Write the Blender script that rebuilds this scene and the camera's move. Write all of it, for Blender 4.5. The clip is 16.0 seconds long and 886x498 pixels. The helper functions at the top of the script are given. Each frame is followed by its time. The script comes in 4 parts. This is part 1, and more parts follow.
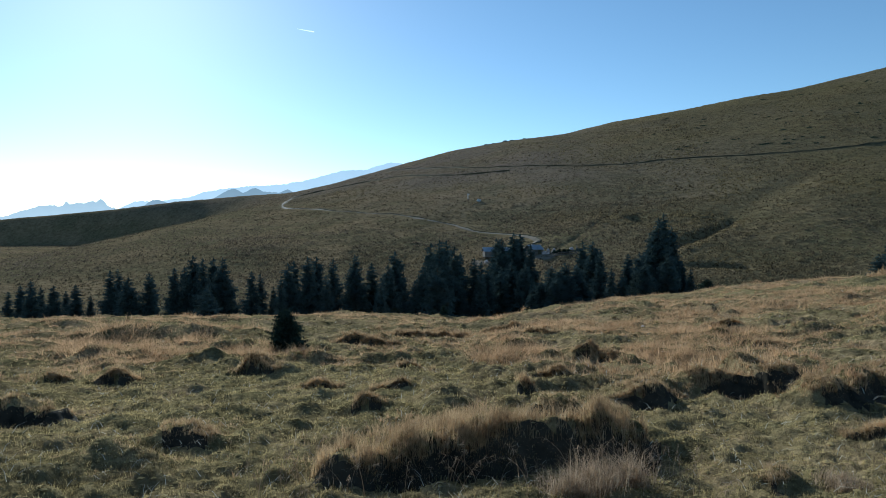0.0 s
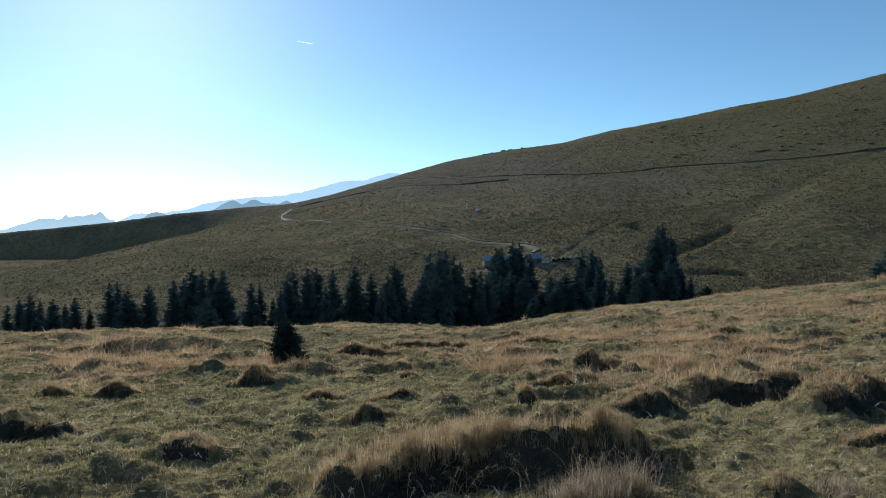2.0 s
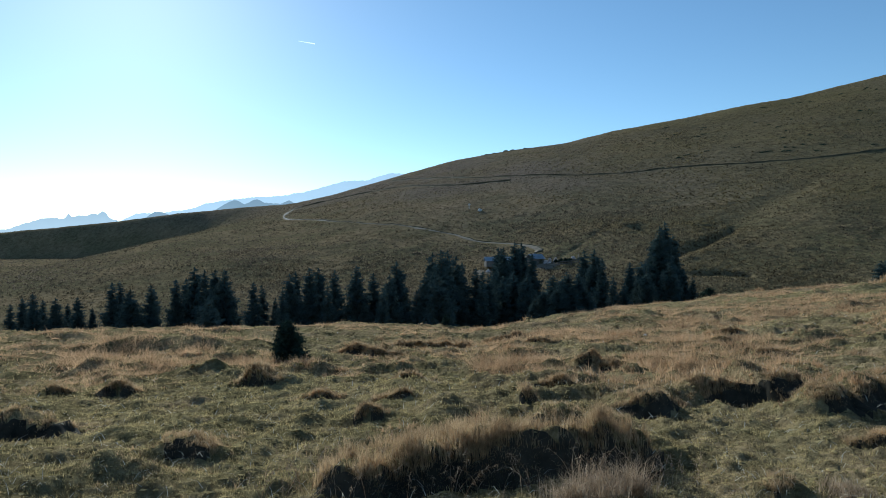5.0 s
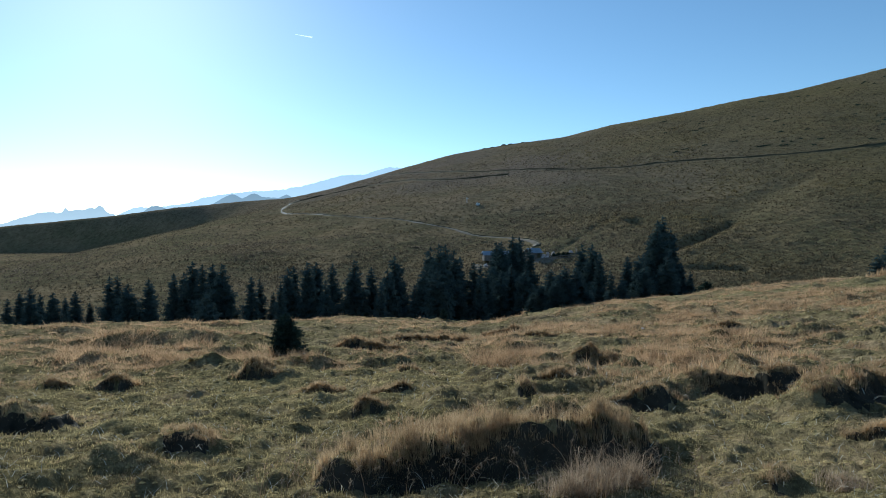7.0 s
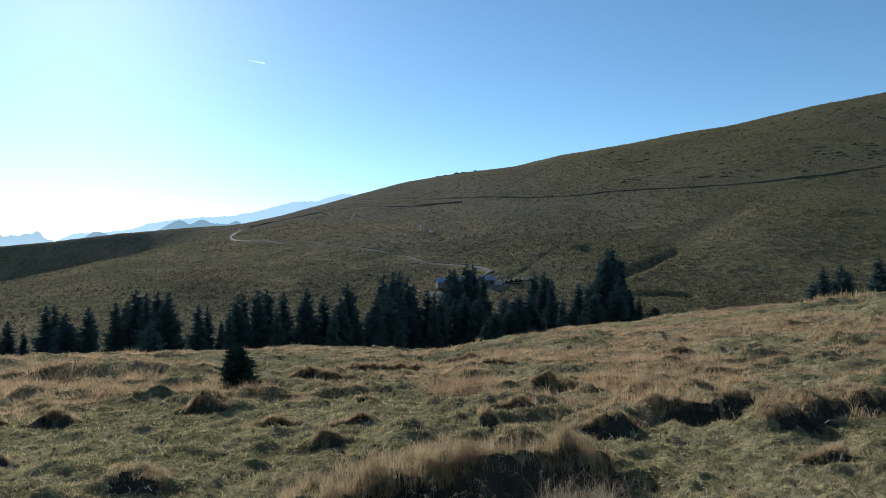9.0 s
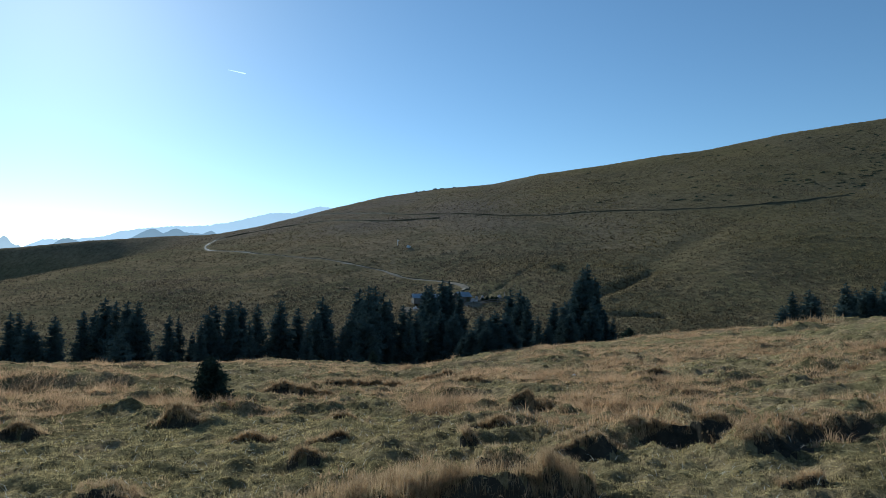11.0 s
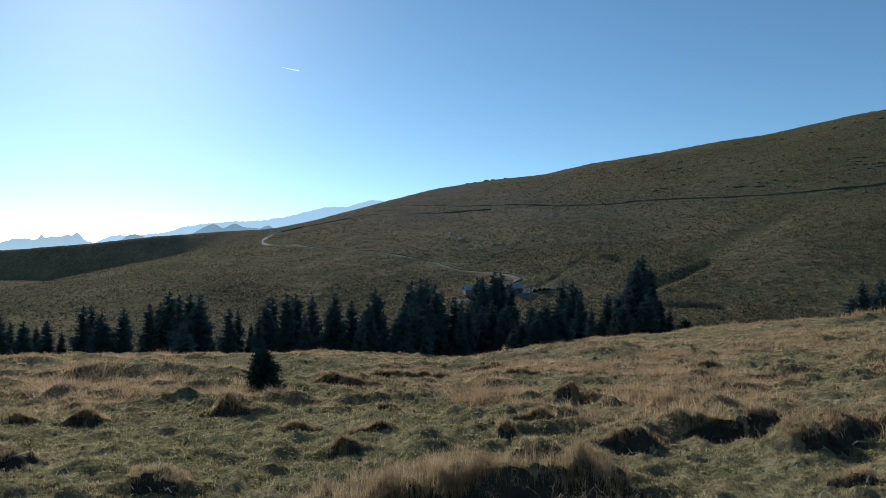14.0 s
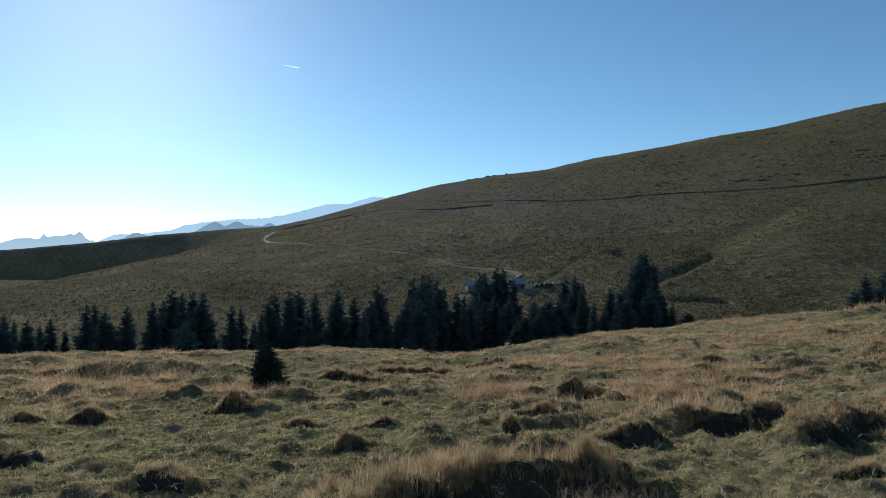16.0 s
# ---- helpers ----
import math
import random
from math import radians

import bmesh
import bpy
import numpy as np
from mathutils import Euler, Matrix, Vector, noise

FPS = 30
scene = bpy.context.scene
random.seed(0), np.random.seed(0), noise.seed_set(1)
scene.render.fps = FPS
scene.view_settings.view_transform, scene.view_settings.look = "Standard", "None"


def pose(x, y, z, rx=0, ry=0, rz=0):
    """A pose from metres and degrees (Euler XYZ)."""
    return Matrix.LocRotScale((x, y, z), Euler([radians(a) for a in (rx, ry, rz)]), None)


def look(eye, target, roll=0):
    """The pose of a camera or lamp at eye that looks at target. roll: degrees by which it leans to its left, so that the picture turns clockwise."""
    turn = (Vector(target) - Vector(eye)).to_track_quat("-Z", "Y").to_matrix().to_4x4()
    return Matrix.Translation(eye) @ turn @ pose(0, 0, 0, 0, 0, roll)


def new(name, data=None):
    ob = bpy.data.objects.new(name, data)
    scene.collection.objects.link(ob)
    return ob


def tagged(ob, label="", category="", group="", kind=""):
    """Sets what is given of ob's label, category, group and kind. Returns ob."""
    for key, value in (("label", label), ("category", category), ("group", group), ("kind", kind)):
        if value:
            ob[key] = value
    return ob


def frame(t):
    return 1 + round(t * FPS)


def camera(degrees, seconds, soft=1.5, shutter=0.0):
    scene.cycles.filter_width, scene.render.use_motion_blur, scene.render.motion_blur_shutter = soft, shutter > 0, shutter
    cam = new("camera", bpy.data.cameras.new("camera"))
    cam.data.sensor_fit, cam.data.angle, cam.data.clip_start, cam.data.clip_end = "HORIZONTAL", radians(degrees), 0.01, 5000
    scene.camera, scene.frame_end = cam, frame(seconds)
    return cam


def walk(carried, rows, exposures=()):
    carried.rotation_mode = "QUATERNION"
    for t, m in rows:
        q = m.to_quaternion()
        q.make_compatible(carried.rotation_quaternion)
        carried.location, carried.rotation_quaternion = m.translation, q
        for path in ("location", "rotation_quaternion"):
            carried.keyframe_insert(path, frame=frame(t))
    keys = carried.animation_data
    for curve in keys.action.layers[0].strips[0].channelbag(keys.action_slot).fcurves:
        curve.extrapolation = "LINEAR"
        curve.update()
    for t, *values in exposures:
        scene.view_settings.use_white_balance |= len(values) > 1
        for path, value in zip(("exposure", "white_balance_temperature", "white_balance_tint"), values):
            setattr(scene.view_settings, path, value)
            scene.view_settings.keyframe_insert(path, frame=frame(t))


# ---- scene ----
cam = camera(70.6, 16.0, 0.7)
EXPOSURES = [(0.0, 0.09, 5130, -6), (3.5, 0.07, 5130, -6), (9.0, 0.14, 5090, -6), (12.0, -0.10, 5090, -6), (16.0, -0.14, 5090, -6)]
PATH = [
    (0, (-0.006, -0.053, 1.602), (-0.005, 1.945, 1.529), 0.0),
    (0.5, (-0.009, -0.057, 1.598), (-0.011, 1.942, 1.531), -0.3),
    (1, (-0.007, -0.066, 1.601), (-0.002, 1.933, 1.539), -0.3),
    (1.5, (-0.012, -0.067, 1.605), (-0.013, 1.933, 1.56), -0.5),
    (2, (-0.009, -0.068, 1.604), (-0.006, 1.931, 1.562), -0.5),
    (2.5, (-0.012, -0.071, 1.601), (-0.008, 1.928, 1.559), -0.5),
    (3, (-0.013, -0.072, 1.599), (-0.009, 1.928, 1.557), -0.5),
    (3.5, (-0.008, -0.075, 1.603), (-0.001, 1.925, 1.565), -0.4),
    (6, (0.0, -0.067, 1.598), (-0.009, 1.932, 1.544), -0.4),
    (6.5, (-0.002, -0.067, 1.595), (0.035, 1.932, 1.529), -0.6),
    (7, (-0.007, -0.068, 1.593), (-0.004, 1.931, 1.533), -0.4),
    (7.5, (-0.015, -0.057, 1.597), (-0.015, 1.942, 1.542), 0.7),
    (8, (-0.033, -0.041, 1.596), (0.008, 1.959, 1.55), 0.8),
    (8.5, (-0.066, -0.03, 1.608), (0.037, 1.967, 1.629), -0.1),
    (9, (-0.112, -0.001, 1.602), (0.041, 1.993, 1.628), -0.3),
    (9.2, (-0.137, -0.033, 1.615), (0.034, 1.959, 1.655), -0.5),
    (11.3, (-0.2, 0.05, 1.621), (0.028, 2.035, 1.698), 1.16),
    (11.5, (-0.176, 0.055, 1.622), (-0.0038, 2.047, 1.678), 0.82),
    (12, (-0.118, 0.041, 1.625), (-0.0548, 2.039, 1.669), -0.63),
    (12.5, (-0.075, 0.019, 1.626), (-0.0293, 2.018, 1.629), 1.13),
    (13, (-0.029, -0.025, 1.631), (0.0018, 1.975, 1.636), 1.25),
    (13.5, (-0.018, -0.035, 1.637), (0.0316, 1.964, 1.665), 0.86),
    (14, (-0.015, -0.042, 1.639), (0.0464, 1.956, 1.687), 0.59),
    (14.5, (-0.027, -0.036, 1.633), (0.0317, 1.963, 1.671), 0.76),
    (15, (-0.032, -0.034, 1.629), (0.0405, 1.964, 1.667), 0.78),
    (15.5, (-0.026, -0.028, 1.63), (0.0518, 1.97, 1.66), 0.47),
    (16, (-0.028, -0.03, 1.63), (0.0274, 1.969, 1.666), 0.16),
]
walk(cam, [(t, look(eye, target, roll)) for t, eye, target, roll in PATH], EXPOSURES)

# ---- daylight: low autumn sun ahead and to the left ----
SUN_UP, SUN_ROUND = radians(23.4), radians(-26.3)
world = bpy.data.worlds.new("sky")
scene.world = world
world.use_nodes = True
wn = world.node_tree.nodes
sky = wn.new("ShaderNodeTexSky")
sky.sky_type, sky.sun_disc = "NISHITA", False
sky.sun_elevation, sky.sun_rotation = SUN_UP, SUN_ROUND
sky.altitude, sky.air_density, sky.dust_density, sky.ozone_density = 1800, 1.0, 0.65, 0.5
wn["Background"].inputs["Strength"].default_value = 0.11
world.node_tree.links.new(sky.outputs[0], wn["Background"].inputs["Color"])
sun = new("sun", bpy.data.lights.new("sun", "SUN"))
sun.data.energy, sun.data.angle, sun.data.color = 5.0, radians(0.5), (1.0, 0.895, 0.81)
toward = Vector((math.sin(SUN_ROUND) * math.cos(SUN_UP), math.cos(SUN_ROUND) * math.cos(SUN_UP), math.sin(SUN_UP)))
sun.matrix_world = look(toward * 100, (0, 0, 0))


# ---- materials ----
def material(name, rough=0.9, metal=0.0):
    m = bpy.data.materials.new(name)
    m.use_nodes = True
    b = m.node_tree.nodes["Principled BSDF"]
    b.inputs["Roughness"].default_value, b.inputs["Metallic"].default_value = rough, metal
    b.inputs["Specular IOR Level"].default_value = 0.25
    return m, m.node_tree, b


def noise_node(nt, scale, detail=4.0, rough=0.6, stretch=None):
    n = nt.nodes.new("ShaderNodeTexNoise")
    n.inputs["Scale"].default_value, n.inputs["Detail"].default_value, n.inputs["Roughness"].default_value = scale, detail, rough
    geo = nt.nodes.new("ShaderNodeNewGeometry")
    if stretch:
        mp = nt.nodes.new("ShaderNodeMapping")
        mp.inputs["Scale"].default_value = stretch
        nt.links.new(geo.outputs["Position"], mp.inputs[0])
        nt.links.new(mp.outputs[0], n.inputs["Vector"])
    else:
        nt.links.new(geo.outputs["Position"], n.inputs["Vector"])
    return n.outputs["Fac"]


def ramp_node(nt, fac, *stops):
    r = nt.nodes.new("ShaderNodeValToRGB")
    e = r.color_ramp.elements
    while len(e) < len(stops):
        e.new(0.5)
    for el, (at, c) in zip(e, stops):
        el.position, el.color = at, (*c, 1)
    nt.links.new(fac, r.inputs[0])
    return r.outputs[0]


def mix_node(nt, fac, a, b, mode="MIX"):
    n = nt.nodes.new("ShaderNodeMix")
    n.data_type, n.blend_type = "RGBA", mode
    for sock, v in ((n.inputs[0], fac), (n.inputs[6], a), (n.inputs[7], b)):
        if isinstance(v, (int, float)):
            sock.default_value = v
        elif isinstance(v, tuple):
            sock.default_value = (*v, 1)
        else:
            nt.links.new(v, sock)
    return n.outputs[2]


def bump(nt, bsdf, height, strength, distance):
    n = nt.nodes.new("ShaderNodeBump")
    n.inputs["Strength"].default_value, n.inputs["Distance"].default_value = strength, distance
    nt.links.new(height, n.inputs["Height"])
    nt.links.new(n.outputs[0], bsdf.inputs["Normal"])


def blades(name, dark, light, see_through=0.35, mottle=2.6):
    """Leaf-thin matter that lets part of the light through; its shade varies from piece to piece and from clump to clump."""
    m = bpy.data.materials.new(name)
    m.use_nodes = True
    nt = m.node_tree
    nt.nodes.remove(nt.nodes["Principled BSDF"])
    geo = nt.nodes.new("ShaderNodeNewGeometry")
    one = ramp_node(nt, geo.outputs["Random Per Island"], (0.0, dark), (0.8, tuple(0.5 * (a + b) for a, b in zip(dark, light))), (1.0, light))
    clump = ramp_node(nt, noise_node(nt, mottle, 8, 0.78), (0.40, tuple(c * 0.7 for c in dark)), (0.5, tuple(0.6 * a + 0.4 * b for a, b in zip(dark, light))), (0.62, light))
    col = mix_node(nt, 0.7, one, clump)
    d, t, mix = nt.nodes.new("ShaderNodeBsdfDiffuse"), nt.nodes.new("ShaderNodeBsdfTranslucent"), nt.nodes.new("ShaderNodeMixShader")
    mix.inputs[0].default_value = see_through
    nt.links.new(col, d.inputs[0])
    nt.links.new(col, t.inputs[0])
    nt.links.new(d.outputs[0], mix.inputs[1])
    nt.links.new(t.outputs[0], mix.inputs[2])
    nt.links.new(mix.outputs[0], nt.nodes["Material Output"].inputs[0])
    return m


def turf_material():
    m, nt, b = material("turf", 1.0)
    b.inputs["Specular IOR Level"].default_value = 0.0
    fine, mid, big = noise_node(nt, 9.0, 6, 0.7), noise_node(nt, 0.9, 5), noise_node(nt, 0.045, 4)
    green = ramp_node(nt, fine, (0.3, (0.14, 0.112, 0.052)), (0.55, (0.32, 0.255, 0.118)), (0.8, (0.54, 0.43, 0.21)))
    straw = ramp_node(nt, fine, (0.3, (0.17, 0.115, 0.062)), (0.7, (0.48, 0.335, 0.19)))
    patch = ramp_node(nt, mix_node(nt, 0.5, mid, big), (0.42, (0, 0, 0)), (0.6, (1, 1, 1)))
    # heather and bilberry take over higher on the hill
    geo, sep, up = nt.nodes.new("ShaderNodeNewGeometry"), nt.nodes.new("ShaderNodeSeparateXYZ"), nt.nodes.new("ShaderNodeMapRange")
    nt.links.new(geo.outputs["Position"], sep.inputs[0])
    nt.links.new(sep.outputs["Z"], up.inputs["Value"])
    up.inputs["From Min"].default_value, up.inputs["From Max"].default_value = 1.0, 26.0
    across = nt.nodes.new("ShaderNodeMapRange")
    nt.links.new(sep.outputs["Y"], across.inputs["Value"])
    across.inputs["From Min"].default_value, across.inputs["From Max"].default_value = 70.0, 120.0
    slope_grass = ramp_node(nt, fine, (0.3, (0.105, 0.088, 0.044)), (0.55, (0.205, 0.165, 0.087)), (0.8, (0.37, 0.285, 0.165)))
    slope_grass = mix_node(nt, ramp_node(nt, big, (0.42, (0, 0, 0)), (0.62, (0.6, 0.6, 0.6))), slope_grass, straw)
    east = nt.nodes.new("ShaderNodeMapRange")
    nt.links.new(sep.outputs["X"], east.inputs["Value"])
    east.inputs["From Min"].default_value, east.inputs["From Max"].default_value, east.inputs["To Max"].default_value = 40.0, 150.0, 0.6
    gold = ramp_node(nt, fine, (0.3, (0.108, 0.082, 0.034)), (0.7, (0.3, 0.228, 0.095)))
    heath = mix_node(nt, east.outputs[0], ramp_node(nt, fine, (0.3, (0.125, 0.096, 0.074)), (0.7, (0.33, 0.255, 0.195))), gold)
    slope_grass = mix_node(nt, east.outputs[0], slope_grass, gold)
    share = mix_node(nt, 1.0, up.outputs[0], ramp_node(nt, noise_node(nt, 0.016, 5, 0.6), (0.36, (0.22, 0.22, 0.22)), (0.6, (0.8, 0.8, 0.8))), "MULTIPLY")
    tone = ramp_node(nt, mix_node(nt, 0.5, noise_node(nt, 0.45, 4, 0.7), noise_node(nt, 3.0, 6, 0.75)), (0.42, (0.55, 0.55, 0.55)), (0.56, (1.02, 1.02, 1.02)))
    nt.links.new(mix_node(nt, 1.0, mix_node(nt, share, mix_node(nt, across.outputs[0], mix_node(nt, patch, green, straw), slope_grass), heath), tone, "MULTIPLY"), b.inputs["Base Color"])
    # tussocky relief, coarser on the far slope
    knolls = mix_node(nt, 1.0, noise_node(nt, 0.75, 3, 0.6), across.outputs[0], "MULTIPLY")
    bump(nt, b, mix_node(nt, 1.0, mix_node(nt, 0.6, fine, noise_node(nt, 1.3, 5, 0.7)), mix_node(nt, 1.0, knolls, (2.2, 2.2, 2.2), "MULTIPLY"), "ADD"), 1.0, 0.3)
    return m


def heath_blades(name):
    """Tussocks of the far slope, golden on the low spur and grey-brown with heather higher up and across."""
    m = bpy.data.materials.new(name)
    m.use_nodes = True
    nt = m.node_tree
    nt.nodes.remove(nt.nodes["Principled BSDF"])
    geo, sep = nt.nodes.new("ShaderNodeNewGeometry"), nt.nodes.new("ShaderNodeSeparateXYZ")
    nt.links.new(geo.outputs["Position"], sep.inputs[0])
    side, patch = nt.nodes.new("ShaderNodeMapRange"), noise_node(nt, 0.022, 5, 0.6)
    nt.links.new(sep.outputs["X"], side.inputs["Value"])
    side.inputs["From Min"].default_value, side.inputs["From Max"].default_value = 10.0, 130.0
    gold = mix_node(nt, 0.6, side.outputs[0], ramp_node(nt, patch, (0.36, (0, 0, 0)), (0.62, (1, 1, 1))))
    rnd = geo.outputs["Random Per Island"]
    col = mix_node(nt, gold, ramp_node(nt, rnd, (0.15, (0.075, 0.058, 0.042)), (1.0, (0.3, 0.23, 0.158))), ramp_node(nt, rnd, (0.15, (0.06, 0.046, 0.022)), (1.0, (0.29, 0.22, 0.096))))
    d, t, mix = nt.nodes.new("ShaderNodeBsdfDiffuse"), nt.nodes.new("ShaderNodeBsdfTranslucent"), nt.nodes.new("ShaderNodeMixShader")
    mix.inputs[0].default_value = 0.3
    nt.links.new(col, d.inputs[0])
    nt.links.new(col, t.inputs[0])
    nt.links.new(d.outputs[0], mix.inputs[1])
    nt.links.new(t.outputs[0], mix.inputs[2])
    nt.links.new(mix.outputs[0], nt.nodes["Material Output"].inputs[0])
    return m


TURF = turf_material()
STRAW = blades("dry_grass", (0.3, 0.185, 0.098), (0.87, 0.585, 0.325), 0.42, 1.4)
TUSSOCK = blades("tussock_grass", (0.24, 0.155, 0.08), (0.8, 0.57, 0.32), 0.42, 4.5)
# darker copy of the tussock grass, with the bank face's shade in its colour
SHADE_GRASS = blades("bank_grass_shade", (0.1, 0.096, 0.05), (0.42, 0.36, 0.19), 0.3, 5.0)
PALE = blades("faded_grass", (0.22, 0.155, 0.095), (0.72, 0.54, 0.36), 0.42, 9.0)
GREEN = blades("short_grass", (0.21, 0.16, 0.064), (0.8, 0.615, 0.29), 0.5, 5.0)
HILL_TUFT = heath_blades("hill_tuft")
JUNIPER = blades("juniper_needles", (0.02, 0.033, 0.025), (0.085, 0.11, 0.075), 0.15, 6.0)
BLEACHED = blades("bleached_stem", (0.5, 0.44, 0.33), (0.85, 0.78, 0.64), 0.3)
# colour of the sedge tufts, and of the specks drawn for small shadows
SEDGE_AND_SHADE = blades("sedge_and_shade", (0.04, 0.036, 0.018), (0.22, 0.17, 0.09), 0.2)
NEEDLES = blades("spruce_needles", (0.052, 0.074, 0.07), (0.112, 0.14, 0.122), 0.15, 0.9)


def plain(name, dark, light, scale=3.0, rough=0.9, metal=0.0, rise=0.02):
    m, nt, b = material(name, rough, metal)
    f = mix_node(nt, 0.5, noise_node(nt, scale, 5), noise_node(nt, scale * 0.13, 3))
    nt.links.new(ramp_node(nt, f, (0.35, dark), (0.65, light)), b.inputs["Base Color"])
    b.inputs["Specular IOR Level"].default_value = 0.5 if metal else 0.04
    if rise:
        bump(nt, b, f, 0.7, rise)
    return m


BARK = plain("bark", (0.05, 0.035, 0.025), (0.12, 0.09, 0.065), 12)
DIRT = plain("track_dirt", (0.14, 0.115, 0.082), (0.27, 0.22, 0.165), 0.8)
ROCK = plain("grey_rock", (0.1, 0.1, 0.095), (0.26, 0.25, 0.23), 1.5)
CLOTH = plain("pale_tarpaulin", (0.26, 0.21, 0.18), (0.62, 0.54, 0.48), 2.0, 0.7)
# the trail's sunlit white is put in as emission
VAPOUR = bpy.data.materials.new("vapour")
VAPOUR.use_nodes = True
VAPOUR.node_tree.nodes["Principled BSDF"].inputs["Emission Color"].default_value = (0.9, 0.95, 1.0, 1)
VAPOUR.node_tree.nodes["Principled BSDF"].inputs["Emission Strength"].default_value = 0.9
# near-black ground colour: shade painted onto the steep bank faces
FACE_SHADE = plain("bank_face_shade", (0.02, 0.018, 0.013), (0.075, 0.06, 0.04), 9.0, 0.95, 0.0, 0.03)
EARTH = plain("cut_earth", (0.04, 0.037, 0.022), (0.12, 0.1, 0.06), 1.5)
STONE = plain("pale_stone", (0.4, 0.39, 0.37), (0.7, 0.68, 0.65), 2.0)
SHEET = plain("roof_sheet", (0.2, 0.215, 0.24), (0.34, 0.36, 0.39), 1.0, 0.6, 0.2, 0.01)
PLANK = plain("weathered_plank", (0.1, 0.085, 0.07), (0.22, 0.19, 0.16), 4)


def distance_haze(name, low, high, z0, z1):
    """Far ranges: the blue of the air before them is put into a glowing colour."""
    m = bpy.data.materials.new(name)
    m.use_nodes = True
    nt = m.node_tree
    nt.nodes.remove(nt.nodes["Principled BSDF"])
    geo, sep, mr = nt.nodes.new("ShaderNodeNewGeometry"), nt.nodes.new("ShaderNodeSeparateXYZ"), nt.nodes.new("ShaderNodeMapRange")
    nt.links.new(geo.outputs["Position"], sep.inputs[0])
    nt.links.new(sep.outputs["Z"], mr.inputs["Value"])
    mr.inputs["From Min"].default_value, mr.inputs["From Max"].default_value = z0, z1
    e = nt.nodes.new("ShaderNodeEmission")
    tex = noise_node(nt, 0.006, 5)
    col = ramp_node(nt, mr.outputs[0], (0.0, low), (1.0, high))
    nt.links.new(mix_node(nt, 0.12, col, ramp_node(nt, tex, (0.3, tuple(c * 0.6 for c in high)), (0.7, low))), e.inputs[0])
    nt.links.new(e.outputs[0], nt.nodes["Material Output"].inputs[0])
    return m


# ---- the lie of the land (metres, eye of the walker near x = 0, y = 0) ----
def ramp(a, b, v):
    s = np.clip((v - a) / (b - a), 0, 1)
    return s * s * (3 - 2 * s)


def soft_max(a, b, k):
    return 0.5 * (a + b + np.sqrt((a - b) ** 2 + k * k))


def grain(x, y, size, seed):
    """Smooth value noise from -1 to 1 with cells of that size."""
    u, v = np.asarray(x, float) / size, np.asarray(y, float) / size
    i, j = np.floor(u), np.floor(v)
    f, g = u - i, v - j
    f, g = f * f * (3 - 2 * f), g * g * (3 - 2 * g)

    def at(a, b):
        h = np.sin(a * 127.1 + b * 311.7 + seed * 74.7) * 43758.5453
        return 2 * (h - np.floor(h)) - 1

    low = at(i, j) * (1 - f) + at(i + 1, j) * f
    high = at(i, j + 1) * (1 - f) + at(i + 1, j + 1) * f
    return low * (1 - g) + high * g


def smooth_line(xs, zs, width, lo, hi):
    """A polyline rounded over a width, as fine tables of x and z."""
    fine = np.arange(lo, hi, 2.0)
    raw = np.interp(fine, xs, zs)
    n = int(width / 2) | 1
    bell = np.hanning(n + 2)[1:-1]
    return fine, np.convolve(np.pad(raw, n // 2, mode="edge"), bell / bell.sum(), mode="valid")


CREST_Y = 450.0
CREST = smooth_line([-1200, -600, -321, -239, -157, -108, -75, -26, 7, 46, 85, 125, 170, 211, 252, 290, 321, 360, 450, 700, 1200],
                    [-40, -6, 6.5, 13.1, 21.3, 25, 32.2, 46.6, 55.6, 62.6, 67.1, 76.1, 83.8, 92.6, 99.8, 108.6, 115.6, 123, 140, 160, 150], 16, -1200, 1200)
GULLY = ((85, 183), (78, 175), (70, 168), (60, 160), (46, 146))
TRENCH = ((52, 196), (49, 191), (43, 183), (36, 173), (31, 168))
DITCH = ((57, 141), (62, 141), (66.5, 138.5))
HOLLOW = ((58, 190), (60, 184), (62, 180))
SPUR = ((74, 156), (100, 174), (130, 200), (168, 232), (235, 300))
VALLEY = ((80, 180), (95, 195), (108.5, 207), (124, 220), (142, 238), (160, 252))
BANKS = []


def bank(x, y, w, h):
    """A grassy bank w wide and h high whose steep face looks towards -y."""
    BANKS.append((x, y, w, 0.8 * h))


bank(-5.55, 10.44, 0.66, 0.21)
bank(-6.53, 10.48, 0.43, 0.15)
bank(-3.37, 11.17, 0.81, 0.23)
bank(-0.61, 11.24, 0.77, 0.23)
bank(-0.72, 8.39, 0.46, 0.14)
bank(-0.62, 20.03, 2.37, 0.28)
bank(-2.04, 16.63, 1.66, 0.23)
bank(2.66, 17.49, 1.59, 0.23)
bank(7.54, 16.61, 0.91, 0.18)
bank(-0.85, 7.17, 0.33, 0.12)
bank(-1.86, 9.03, 0.66, 0.10)
bank(1.09, 7.62, 0.24, 0.22)
bank(1.68, 8.89, 0.49, 0.15)
bank(2.02, 21.86, 1.19, 0.24)
bank(2.98, 12.48, 0.91, 0.16)
bank(3.99, 5.70, 0.41, 0.12)
bank(6.69, 12.57, 0.57, 0.12)


